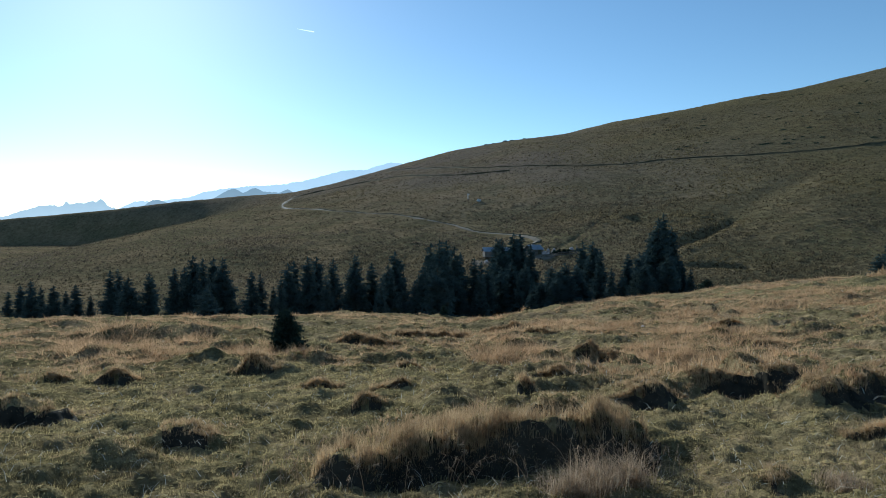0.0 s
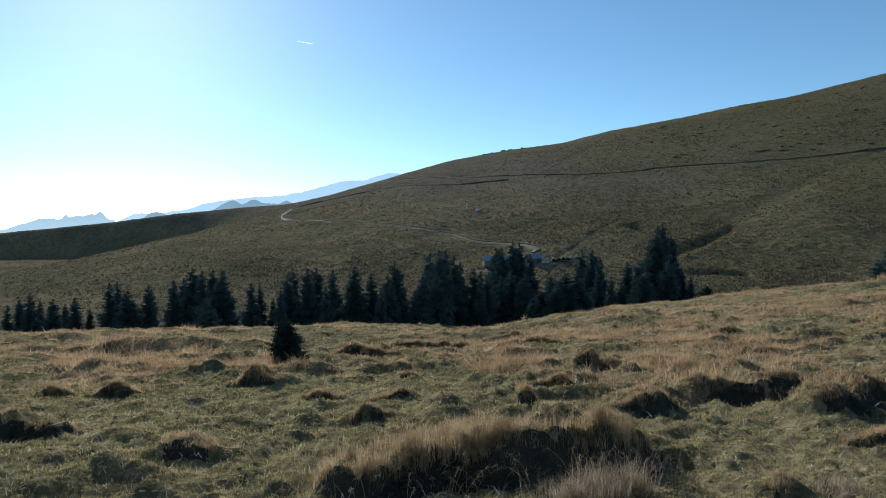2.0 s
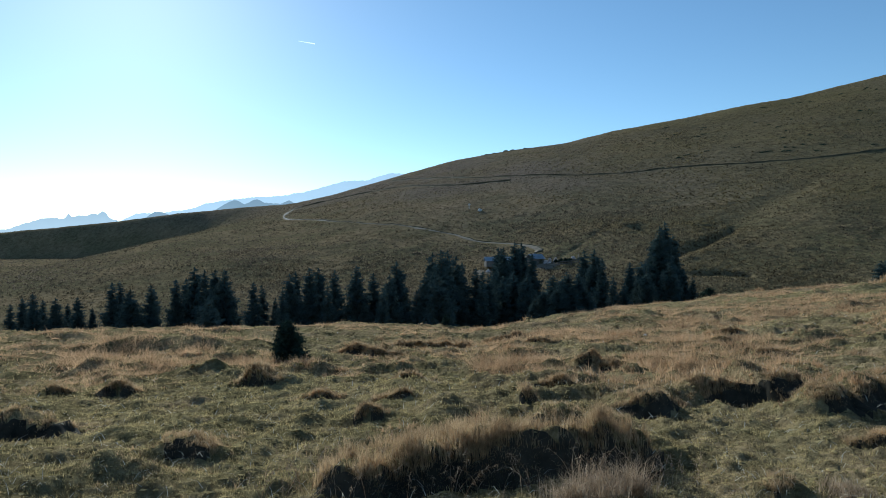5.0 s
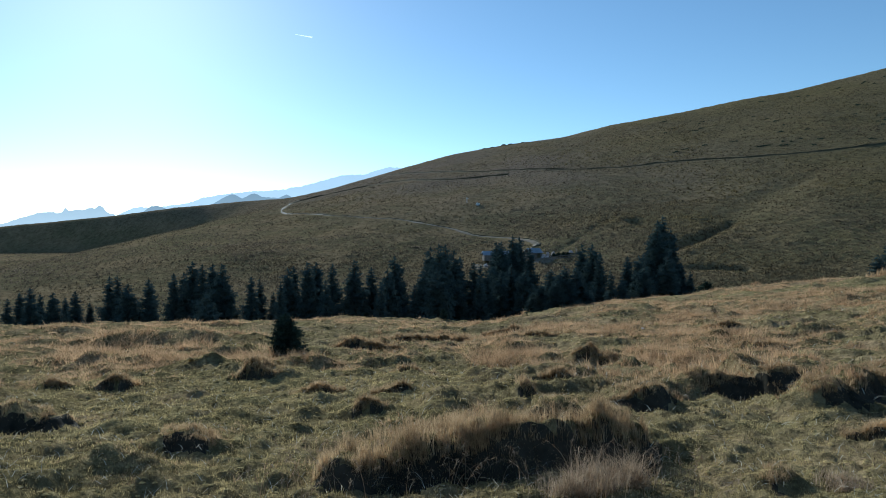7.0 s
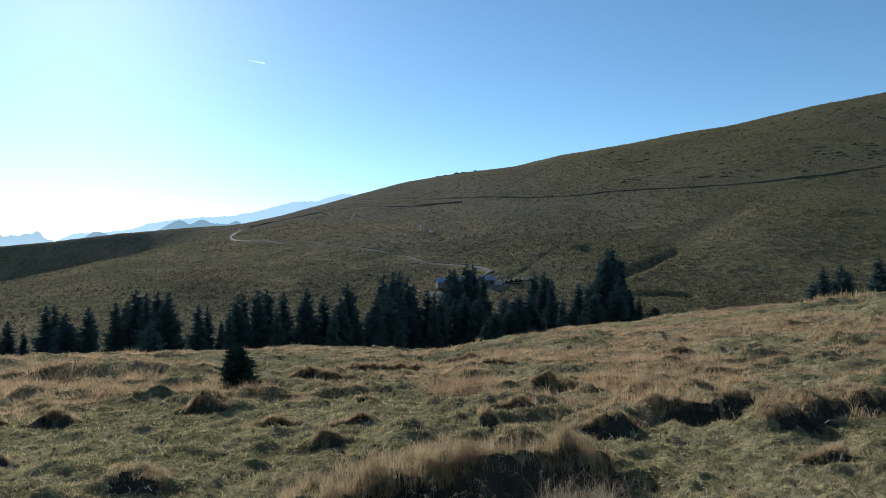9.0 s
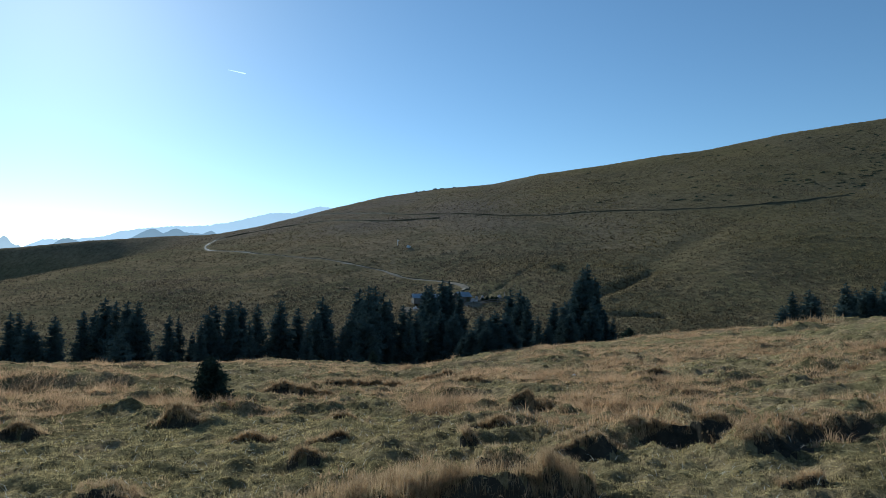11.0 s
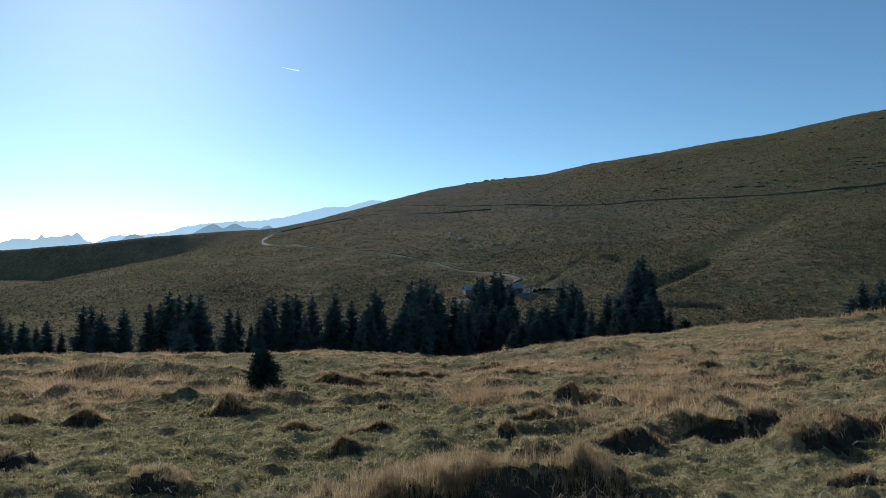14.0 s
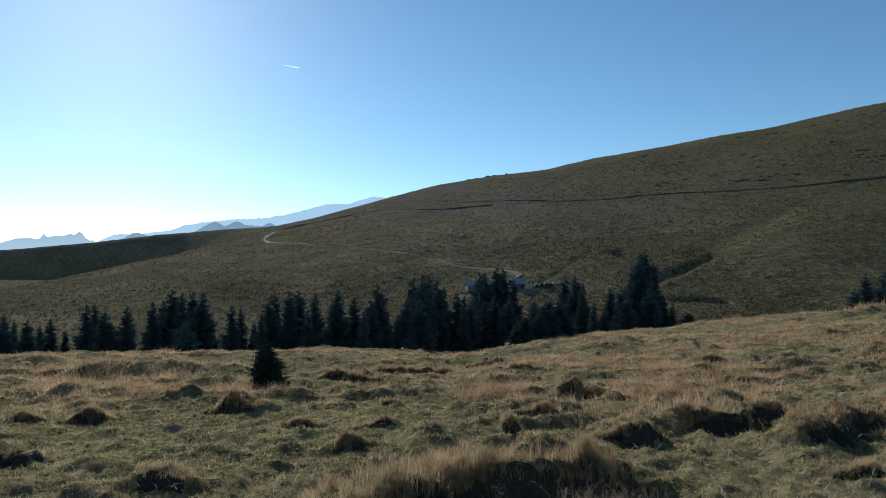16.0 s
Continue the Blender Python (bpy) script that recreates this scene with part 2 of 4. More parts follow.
NAMED_BANKS = list(BANKS)
small = np.random.default_rng(12)
for _ in range(300):
    far = 5.5 * (9.5 ** small.uniform(0, 1))
    side = far * small.uniform(-0.78, 0.95)
    size = small.uniform(0.15, 0.6) * (0.4 + far / 26)
    if all(math.hypot(side - b[0], (far - b[1]) * 0.7) > 0.5 * (size + b[2]) for b in NAMED_BANKS):
        bank(side, far, size, size * small.uniform(0.08, 0.18))
for _ in range(300):
    far = 1 / small.uniform(1 / 52, 1 / 12.5)
    side = far * small.uniform(-0.78, 0.95)
    size = small.uniform(0.45, 1.5) * (0.8 + far / 60)
    bank(side, far, size, min(small.uniform(0.06, 0.17) * (0.8 + far / 70), 0.15 * size))


def along(line, x, y):
    """Distance to a polyline, how far along it (0 to 1), and the side."""
    best, where = np.full(np.shape(x), 1e9), np.zeros(np.shape(x))
    n = len(line) - 1
    for k in range(n):
        (ax, ay), (bx, by) = line[k], line[k + 1]
        ux, uy = bx - ax, by - ay
        s = np.clip(((x - ax) * ux + (y - ay) * uy) / (ux * ux + uy * uy), 0, 1)
        d = np.hypot(x - ax - s * ux, y - ay - s * uy)
        where = np.where(d < best, (k + s) / n, where)
        best = np.minimum(best, d)
    return best, where


# steps in the turf: points (x, y, height) along the foot, uphill side to the left of the line, and how far the raised ground runs back
SCARPS = (
    (((1.62, 5.95, 0.0), (1.74, 5.55, 0.10), (1.70, 5.25, 0.20), (1.45, 5.08, 0.26), (1.05, 4.98, 0.29), (0.62, 4.90, 0.30), (0.25, 4.84, 0.30), (-0.1, 4.72, 0.27), (-0.45, 4.62, 0.25), (-0.85, 4.60, 0.20), (-1.15, 4.72, 0.0)), 1.0),
    (((1.72, 6.3, 0.0), (1.55, 6.62, 0.12), (1.25, 6.55, 0.15), (0.92, 6.45, 0.18), (0.75, 6.62, 0.0)), 0.8),
    (((3.35, 8.15, 0.08), (2.85, 7.75, 0.11), (2.45, 7.05, 0.16), (2.05, 7.10, 0.12), (1.70, 7.25, 0.0)), 3.6),
    (((5.1, 8.6, 0.0), (4.85, 8.45, 0.12), (4.45, 8.0, 0.25), (4.05, 7.95, 0.27), (3.75, 8.15, 0.23), (3.3, 8.15, 0.07), (3.1, 8.0, 0.0)), 4.0),
    (((6.6, 7.9, 0.11), (5.8, 7.65, 0.20), (5.25, 7.55, 0.20), (4.85, 7.3, 0.18), (4.4, 6.85, 0.15), (4.05, 6.85, 0.08), (3.7, 7.05, 0.04), (3.5, 7.2, 0.0)), 3.6),
    (((-4.2, 7.5, 0.0), (-4.2, 7.0, 0.13), (-4.55, 6.85, 0.20), (-5.0, 6.95, 0.21), (-5.5, 7.15, 0.18), (-6.0, 7.3, 0.0)), 0.9),
    (((-1.7, 5.62, 0.0), (-1.95, 5.55, 0.06), (-2.2, 5.52, 0.13), (-2.45, 5.5, 0.15), (-2.62, 5.38, 0.10), (-2.95, 5.4, 0.06), (-3.15, 5.5, 0.0)), 0.8),
    (((-2.0, 4.8, 0.0), (-2.25, 4.62, 0.03), (-2.5, 4.6, 0.04), (-2.7, 4.55, 0.05), (-2.95, 4.6, 0.03), (-3.1, 4.7, 0.0)), 0.6),
    (((-1.65, 4.55, 0.0), (-1.95, 4.42, 0.04), (-2.25, 4.3, 0.05), (-2.5, 4.35, 0.0)), 0.6),
    (((2.75, 4.65, 0.0), (2.55, 4.36, 0.08), (2.3, 4.25, 0.12), (2.1, 4.4, 0.0)), 0.5),
)


def on_scarp(x, y, line):
    """How far uphill of a step's wandering edge a spot lies, and how high the step is there."""
    jx = 0.10 * grain(x, y, 0.5, 61) + 0.06 * grain(x, y, 0.21, 62)
    jy = 0.13 * grain(x, y, 0.42, 63) + 0.05 * grain(x, y, 0.17, 64) + 0.02 * grain(x, y, 0.08, 65)
    px, py = x + jx, y + jy
    best, high, up = np.full(np.shape(x), 1e9), np.zeros(np.shape(x)), np.full(np.shape(x), -9.0)
    for (ax, ay, ah), (bx, by, bh) in zip(line[:-1], line[1:]):
        ux, uy = bx - ax, by - ay
        raw = ((px - ax) * ux + (py - ay) * uy) / (ux * ux + uy * uy)
        s = np.clip(raw, 0, 1)
        ex, ey = px - ax - s * ux, py - ay - s * uy
        d = np.hypot(ex, ey)
        near = d < best
        # over the ends the step runs out
        run_out = np.exp(-(np.abs(raw - s) * math.hypot(ux, uy) / 0.3) ** 2)
        sign = np.where(ux * ey - uy * ex < 0, 1.0, -1.0)
        high = np.where(near, (ah + (bh - ah) * s) * run_out, high)
        up = np.where(near, sign * d, up)
        best = np.minimum(best, d)
    return up, high


def scarps_at(x, y, face=False):
    out = np.zeros(np.shape(x))
    for line, back in SCARPS:
        xs, ys = [p[0] for p in line], [p[1] for p in line]
        m = (x > min(xs) - 1) & (x < max(xs) + 1) & (y > min(ys) - 1) & (y < max(ys) + 3.2 * back)
        if not m.any():
            continue
        up, high = on_scarp(x[m], y[m], line)
        if face:
            out[m] = np.maximum(out[m], ramp(0.08, 0.16, high) * ramp(-0.42, -0.25, up / np.maximum(high * 3, 0.2)) * ramp(0.07, 0.02, up))
            continue
        rise = ramp(-0.09, 0.10, up) * np.exp(-np.maximum(up - 0.25, 0) / back) * ramp(3.1 * back, 2.0 * back, up)
        out[m] += high * (rise - 0.22 * np.exp(-((up + 0.22) / 0.16) ** 2)) * (1 + 0.3 * grain(x[m], y[m], 0.33, 66))
    return out


def meadow_base(x, y):
    rise = 3.0 * np.logaddexp(0, (x - 1.5) / 3.0)
    dip = 0.62 * np.exp(-((x - 2.5) / 4.2) ** 2) * ramp(22, 48, y)
    return -0.112 * y + 0.090 * np.minimum(rise, 130) - 0.016 * np.minimum(np.maximum(-x - 8, 0), 200) - dip


def on_bank(x, y, bx, by, w, h):
    """Place in a bank's own measure: across it (-1 to 1) and up over its wandering face (face from -0.3 to 0.2)."""
    jx = 0.40 * grain(x, y, 0.8, 20) + 0.2 * grain(x, y, 0.4, 21) + 0.1 * grain(x, y, 0.21, 22)
    jy = 0.26 * grain(x, y, 0.9, 25) + 0.14 * grain(x, y, 0.4, 23) + 0.10 * grain(x, y, 0.16, 26) + 0.07 * grain(x, y, 0.17, 24)
    dx = (x - bx + jx * min(1, w)) / (0.55 * w)
    dy = (y - by + jy * min(1, 3 * h) + 0.08 * w * np.sin((x - bx) * 5.5 / w)) / (1.1 * h)
    return np.exp(-np.abs(dx) ** 2.6 * 1.1), dy


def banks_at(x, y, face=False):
    """Height that the banks add; or, for face, how far a spot lies on a steep face painted with shade."""
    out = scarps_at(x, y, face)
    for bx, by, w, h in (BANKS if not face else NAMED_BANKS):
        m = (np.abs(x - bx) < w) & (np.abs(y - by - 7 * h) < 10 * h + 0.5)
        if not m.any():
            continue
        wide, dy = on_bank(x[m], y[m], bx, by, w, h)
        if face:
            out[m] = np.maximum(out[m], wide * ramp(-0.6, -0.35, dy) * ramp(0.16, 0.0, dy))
            continue
        wall = ramp(-0.28, 0.16, dy) * np.exp(-np.maximum(dy - 0.4, 0) * 0.24)
        uneven = 1 + 0.25 / (1 + w) * grain(x[m], y[m] * 0.3, 0.3, 27)
        out[m] += h * uneven * wide * (wall - 0.38 * np.exp(-((dy + 0.5) / 0.38) ** 2))
    return out


def land(x, y, fine=True):
    x, y = np.asarray(x, float), np.asarray(y, float)
    # meadow, falling over its lip into the valley
    lip = 55 + 2.5 * np.sin(x / 9.0) + 3.0 * ramp(5, 25, x) - 5 * np.exp(-((x - 5.0) / 4.5) ** 2)
    over = 4.0 * np.logaddexp(0, (y - lip - 4) / 4.0)
    a = meadow_base(x, np.maximum(y, -150)) - 0.36 * over
    # hillside beyond
    foot = -16.5 + 4.5 * ramp(0, 60, x) + 3 * ramp(60, 140, x)
    top = np.interp(x, *CREST)
    s = np.clip((y - 118) / (CREST_Y - 118), 0, 1)
    bench = ramp(-95, -200, x)
    climb = (1 - bench) * (0.86 * s + 0.14 * ramp(0, 1, s)) + bench * (0.20 * s + 0.80 * ramp(0.812 + 0.055 * ramp(-180, -300, x) + 0.03 * grain(x, y, 45, 16), 0.985, s))
    b = foot + (top - foot) * climb
    back = np.maximum(y - CREST_Y, 0)
    b = b - (0.0007 * back ** 2) / (1 + 0.0025 * back) - 0.02 * back
    hill = ramp(135, 170, y) * ramp(470, 430, y)
    d, s2 = along(GULLY, x, y)
    b = b - 2.3 * np.exp(-(d / 1.6) ** 2) * np.sin(np.pi * np.clip(s2, 0.04, 0.97)) ** 0.6
    d, s2 = along(TRENCH, x, y)
    b = b - 0.7 * np.exp(-(d / 1.1) ** 2) * (0.6 + 0.5 * grain(x, y, 5, 15))
    d, s2 = along(HOLLOW, x, y)
    b = b - 2.0 * np.exp(-(d / 2.6) ** 2)
    d, s2 = along(DITCH, x, y)
    b = b - 1.4 * np.exp(-(d / 1.5) ** 2)
    d, s2 = along(VALLEY, x, y)
    b = b - 0.95 * np.exp(-(d / 6.5) ** 2) * ramp(1.0, 0.55, s2)
    d, s2 = along(SPUR, x, y)
    b = b + 2.6 * np.exp(-(d / 27) ** 2) * np.sin(np.pi * np.clip(s2 * 0.9 + 0.06, 0, 1))
    b = b + hill * (1.5 * grain(x, y, 62, 3) + 0.35 * grain(x, y, 23, 4))
    z = soft_max(a, np.maximum(b, -160), 2.0)
    if fine:
        r = np.hypot(x, y)
        near = ramp(85, 62, r)
        rough = ramp(-0.5, 0.35, grain(x, y * 0.8, 6.5, 8) + 0.4 * ramp(10, 22, y) - 0.5 * np.exp(-((x - 2.9) / 1.3) ** 2 - ((y - 5.2) / 1.1) ** 2))
        low = 0.16 * grain(x, y, 4.3, 5) + ramp(12, 22, r) * (0.30 * np.maximum(grain(x * 0.5, y, 1.9, 9), 0) ** 1.2 + 0.12 * np.maximum(grain(x * 0.6, y, 0.95, 14), 0))
        hummock = 0.15 * np.maximum(grain(x * 0.7, y, 0.6, 6), 0) ** 1.4 + 0.05 * grain(x, y, 0.26, 10) * ramp(40, 18, r)
        tuft = 0.030 * grain(x, y, 0.13, 71) * ramp(22, 8, r) + 0.020 * grain(x, y, 0.07, 72) * ramp(12, 5, r) + (0.05 + 0.05 * ramp(6, 12, r)) * np.maximum(grain(x * 0.8, y, 0.34, 73), 0) ** 1.5 * ramp(45, 25, r)
        # terracettes trodden along the slope: short risers that face downhill
        lane = (y * 0.92 + 0.30 * x + 1.5 * grain(x, y, 4.2, 81) + 0.5 * grain(x, y, 1.4, 83)) / (1.1 + 0.018 * r)
        lane = lane - np.floor(lane)
        tread = (0.06 + 0.0045 * r) * ramp(0.0, 0.16, lane) * (1 - lane) * ramp(8.5, 14, y) * ramp(-0.05, 0.35, grain(x * 0.45, y, 2.1, 82) + 0.12 * ramp(0, 8, x))
        z = z + near * ramp(1, 4, r) * (low + tuft + tread + (0.2 + 0.95 * rough) * hummock)
        z = z + ramp(120, 150, y) * ramp(900, 600, y) * (0.12 * grain(x * 0.7, y, 6.0, 7) + 0.30 * np.maximum(grain(x * 0.8, y, 2.2, 13), 0))
        if np.min(y) < 70:
            z = z + banks_at(np.atleast_1d(x), np.atleast_1d(y)).reshape(np.shape(z))
    return z


# ---- building helpers ----
def mesh_from(name, verts, faces, mat, smooth=False):
    me = bpy.data.meshes.new(name)
    if isinstance(verts, np.ndarray):
        faces = np.asarray(faces)
        n, k = faces.shape
        me.vertices.add(len(verts))
        me.vertices.foreach_set("co", verts.astype(np.float32).ravel())
        me.loops.add(n * k)
        me.loops.foreach_set("vertex_index", faces.astype(np.int32).ravel())
        me.polygons.add(n)
        me.polygons.foreach_set("loop_start", np.arange(0, n * k, k, dtype=np.int32))
        me.update(calc_edges=True)
    else:
        me.from_pydata(verts, [], faces)
    me.materials.append(mat)
    if smooth:
        me.polygons.foreach_set("use_smooth", [True] * len(me.polygons))
    return me


def part(name, me, parent, label=""):
    ob = new(name, me)
    ob.parent = parent
    if label:
        ob["label"] = label
    return ob


def thing(name, at, turn=0.0):
    ob = new(name)
    ob.empty_display_size = 0.3
    ob.matrix_world = pose(*at, 0, 0, turn)
    return ob


def ground_z(x, y):
    return float(land(np.array([x]), np.array([y]))[0])


def box_bm(bm, size, at=(0, 0, 0), rot=None, bevel=0.0):
    made = bmesh.ops.create_cube(bm, size=1.0)["verts"]
    m = Matrix.Translation(at) @ (rot.to_4x4() if rot else Matrix()) @ Matrix.Diagonal((*size, 1))
    bmesh.ops.transform(bm, matrix=m, verts=made)
    if bevel:
        edges = list({e for v in made for e in v.link_edges})
        bmesh.ops.bevel(bm, geom=edges, offset=bevel, segments=1, affect="EDGES")


def bm_mesh(name, bm, mat):
    me = bpy.data.meshes.new(name)
    bm.to_mesh(me)
    bm.free()
    me.materials.append(mat)
    return me


# ---- the ground: one sheet out to the horizon ----
def build_ground():
    front = np.radians(np.linspace(-48, 54, 425))
    rest = np.radians(np.linspace(54, 312, 80)[1:-1])
    az = np.concatenate([front, rest])
    rings = np.concatenate([[0.02, 0.3], np.geomspace(0.6, 3, 26)[:-1], np.geomspace(3, 66, 310)[:-1], np.geomspace(66, 660, 290)[:-1], np.geomspace(660, 4800, 34)])
    na, nr = len(az), len(rings)
    r, a = np.meshgrid(rings, az, indexing="ij")
    x, y = r * np.sin(a), r * np.cos(a)
    z = land(x.ravel(), y.ravel())
    verts = np.stack([x.ravel(), y.ravel(), z], 1)
    i, j = np.meshgrid(np.arange(nr - 1), np.arange(na), indexing="ij")
    k = (j + 1) % na
    quads = np.stack([i * na + j, (i + 1) * na + j, (i + 1) * na + k, i * na + k], -1).reshape(-1, 4)[:, ::-1]
    me = mesh_from("ground", verts, quads, TURF, True)
    me.materials.append(FACE_SHADE)
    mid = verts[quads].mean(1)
    # 1 where a quad on a bank face takes the painted shade
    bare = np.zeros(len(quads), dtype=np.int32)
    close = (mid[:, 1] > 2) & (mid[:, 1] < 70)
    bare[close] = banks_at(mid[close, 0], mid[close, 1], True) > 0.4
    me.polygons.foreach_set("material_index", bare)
    ob = new("ground", me)
    tagged(ob, "autumn mountain pasture of short green and dry straw grass", "ground", kind="structure")
    return ob


build_ground()


# ---- far ranges in the haze ----
def range_strip(name, label, dist, az0, az1, base, tops, mat, rough, seed, thick=260.0):
    """A ridge at that distance from az0 to az1 degrees; tops are heights at even steps."""
    n = 420
    az = np.radians(np.linspace(az0, az1, n))
    h = np.interp(np.linspace(0, 1, n), np.linspace(0, 1, len(tops)), tops)
    s = dist * az
    h = h + rough * (grain(s, s * 0, 60, seed) + 0.9 * np.abs(grain(s, s * 0, 27, seed + 1)) + 0.7 * grain(s, s * 0, 12, seed + 2)) * ramp(0, 0.06, np.linspace(0, 1, n)) * ramp(1, 0.94, np.linspace(0, 1, n))
    rows = []
    for off, f in ((-thick, 0.0), (-0.55 * thick, 0.45), (-0.2 * thick, 0.8), (0, 1.0), (0.3 * thick, 0.75), (thick, 0.0)):
        wob = 0.10 * thick * grain(s, s * 0 + off, 90, seed + 5) * (f > 0) * (f < 1)
        rows.append(np.stack([(dist + off + wob) * np.sin(az), (dist + off + wob) * np.cos(az), base + (h - base) * f], 1))
    verts = np.concatenate(rows)
    i, j = np.meshgrid(np.arange(len(rows) - 1), np.arange(n - 1), indexing="ij")
    quads = np.stack([i * n + j, i * n + j + 1, (i + 1) * n + j + 1, (i + 1) * n + j], -1).reshape(-1, 4)
    ob = new(name, mesh_from(name, verts, quads, mat))
    return tagged(ob, label, "mountain", kind="structure")
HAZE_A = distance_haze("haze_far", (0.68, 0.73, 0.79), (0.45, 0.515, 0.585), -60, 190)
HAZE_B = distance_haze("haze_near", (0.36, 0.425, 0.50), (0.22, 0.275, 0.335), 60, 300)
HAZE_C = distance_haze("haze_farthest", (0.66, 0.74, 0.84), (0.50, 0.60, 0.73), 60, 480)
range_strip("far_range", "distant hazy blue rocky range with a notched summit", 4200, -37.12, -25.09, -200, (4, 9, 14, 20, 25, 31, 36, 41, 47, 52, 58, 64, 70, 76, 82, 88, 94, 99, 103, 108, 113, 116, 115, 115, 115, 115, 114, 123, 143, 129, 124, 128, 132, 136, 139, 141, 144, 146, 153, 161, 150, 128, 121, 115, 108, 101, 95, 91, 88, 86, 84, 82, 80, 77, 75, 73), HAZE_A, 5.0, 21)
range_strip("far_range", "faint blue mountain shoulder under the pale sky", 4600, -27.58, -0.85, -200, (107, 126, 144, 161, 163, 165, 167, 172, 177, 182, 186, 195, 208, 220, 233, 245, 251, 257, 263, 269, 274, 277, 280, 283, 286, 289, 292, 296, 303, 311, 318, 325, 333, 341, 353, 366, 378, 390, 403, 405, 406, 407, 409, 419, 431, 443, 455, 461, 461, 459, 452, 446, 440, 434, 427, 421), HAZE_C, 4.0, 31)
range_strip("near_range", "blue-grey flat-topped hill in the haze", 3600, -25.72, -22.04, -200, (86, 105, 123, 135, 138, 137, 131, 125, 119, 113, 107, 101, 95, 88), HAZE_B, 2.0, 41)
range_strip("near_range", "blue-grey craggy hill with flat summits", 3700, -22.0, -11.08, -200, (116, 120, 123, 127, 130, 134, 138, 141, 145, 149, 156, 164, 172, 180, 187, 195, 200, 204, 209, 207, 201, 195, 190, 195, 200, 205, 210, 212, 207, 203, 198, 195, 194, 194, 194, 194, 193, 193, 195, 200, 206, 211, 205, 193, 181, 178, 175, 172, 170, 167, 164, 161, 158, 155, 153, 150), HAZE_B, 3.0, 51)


# ---- spruces ----
def spruce_meshes(height, spread, seed, branches=250, skirt=0.02, taper=0.66, mat=None):
    """Trunk and crown: drooping boughs, each a row of hanging sprays."""
    rng = np.random.default_rng(seed)
    tris = []
    lean = rng.uniform(0, 6.28, 5)
    for q in range(branches):
        f = skirt + (0.985 - skirt) * (1 - (1 - (q + rng.uniform(0, 1)) / branches * 0.9985) ** 0.66)
        a = rng.uniform(0, 2 * math.pi)
        uneven = 1 + 0.16 * math.sin(a * 2 + lean[0] + 7 * f) + 0.12 * math.sin(a + lean[1] + 15 * f) + 0.10 * math.sin(a * 3 + lean[2] + 31 * f)
        L = spread * ((1 - f) ** taper) * uneven * rng.uniform(0.62, 1.12) * (0.8 + 0.2 * min(1, f / 0.12)) + 0.018 * height
        z0 = f * height
        droop = rng.uniform(0.0, 0.45) * (1.15 - f)
        d, s = np.array([math.cos(a), math.sin(a)]), np.array([-math.sin(a), math.cos(a)])
        steps = 5 if L > 0.3 * spread else 3
        for k in range(steps):
            u = (k + 0.7) / steps
            w = (L * 0.30 * (1.2 - u) + 0.011 * height) * rng.uniform(0.7, 1.2)
            c = np.array([*(d * L * u), z0 - droop * L * u + 0.22 * L * max(0, u - 0.55)])
            for side in (-1, 1):
                tip = c + np.array([*(d * w * rng.uniform(0.2, 0.7) + s * side * w * rng.uniform(0.6, 1.15)), -w * rng.uniform(0.2, 1.25)])
                b0 = c - np.array([*(d * w * 0.5), -0.12 * w])
                b1 = c + np.array([*(d * w * 0.5), rng.uniform(-0.15, 0.1) * w])
                tris.append((b0, b1, tip))
        end = np.array([*(d * L * 1.04), z0 - droop * L + 0.12 * L])
        c = np.array([*(d * L * 0.7), z0 - droop * L * 0.7])
        tris.append((c + np.array([*(s * L * 0.09), 0]), end, c - np.array([*(s * L * 0.09), 0.05 * L])))
    for q in range(12):
        a, z0 = rng.uniform(0, 2 * math.pi), height * rng.uniform(0.94, 0.98)
        tris.append((np.array([0, 0, z0 - 0.012 * height]), np.array([math.cos(a) * 0.016 * height, math.sin(a) * 0.016 * height, z0]), np.array([0, 0, height * rng.uniform(0.97, 1.0)])))
    v = np.array(tris).reshape(-1, 3)
    crown = mesh_from("crown", v, np.arange(len(v)).reshape(-1, 3), mat or NEEDLES)
    bm = bmesh.new()
    bmesh.ops.create_cone(bm, cap_ends=True, segments=8, radius1=0.019 * height, radius2=0.003 * height, depth=height * 0.97,
                          matrix=Matrix.Translation((0, 0, height * 0.485 - 0.25)))
    return bm_mesh("trunk", bm, BARK), crown


SPRUCES = {}
for kind, h, w, seed, n in (("slender", 12.0, 2.3, 1, 440), ("ragged", 12.0, 2.8, 2, 480), ("full", 12.0, 3.2, 3, 540),
                            ("narrow", 12.0, 1.9, 4, 400), ("broad", 12.0, 3.7, 5, 560), ("young", 4.0, 1.3, 6, 320)):
    SPRUCES[kind] = (h, spruce_meshes(h, w, seed, n))
LABELS = {"slender": "slender dark green spruce with ragged drooping branches", "ragged": "dark spruce with uneven outline in the valley",
          "full": "full dark green spruce with a dense crown", "narrow": "narrow pointed spruce with short branches",
          "broad": "broad dense spruce with branches down to the ground", "young": "young low spruce at the meadow's lip"}


def spruce(kind, x, y, height, turn, wide=1.0, group="spruces along the valley"):
    h, (trunk, crown) = SPRUCES[kind]
    ob = thing("spruce", (x, y, ground_z(x, y) - 0.15), turn)
    k = height / h
    ob.scale = (k * wide, k * wide, k)
    part("trunk", trunk, ob)
    part("crown", crown, ob)
    return tagged(ob, LABELS[kind], "spruce", group)


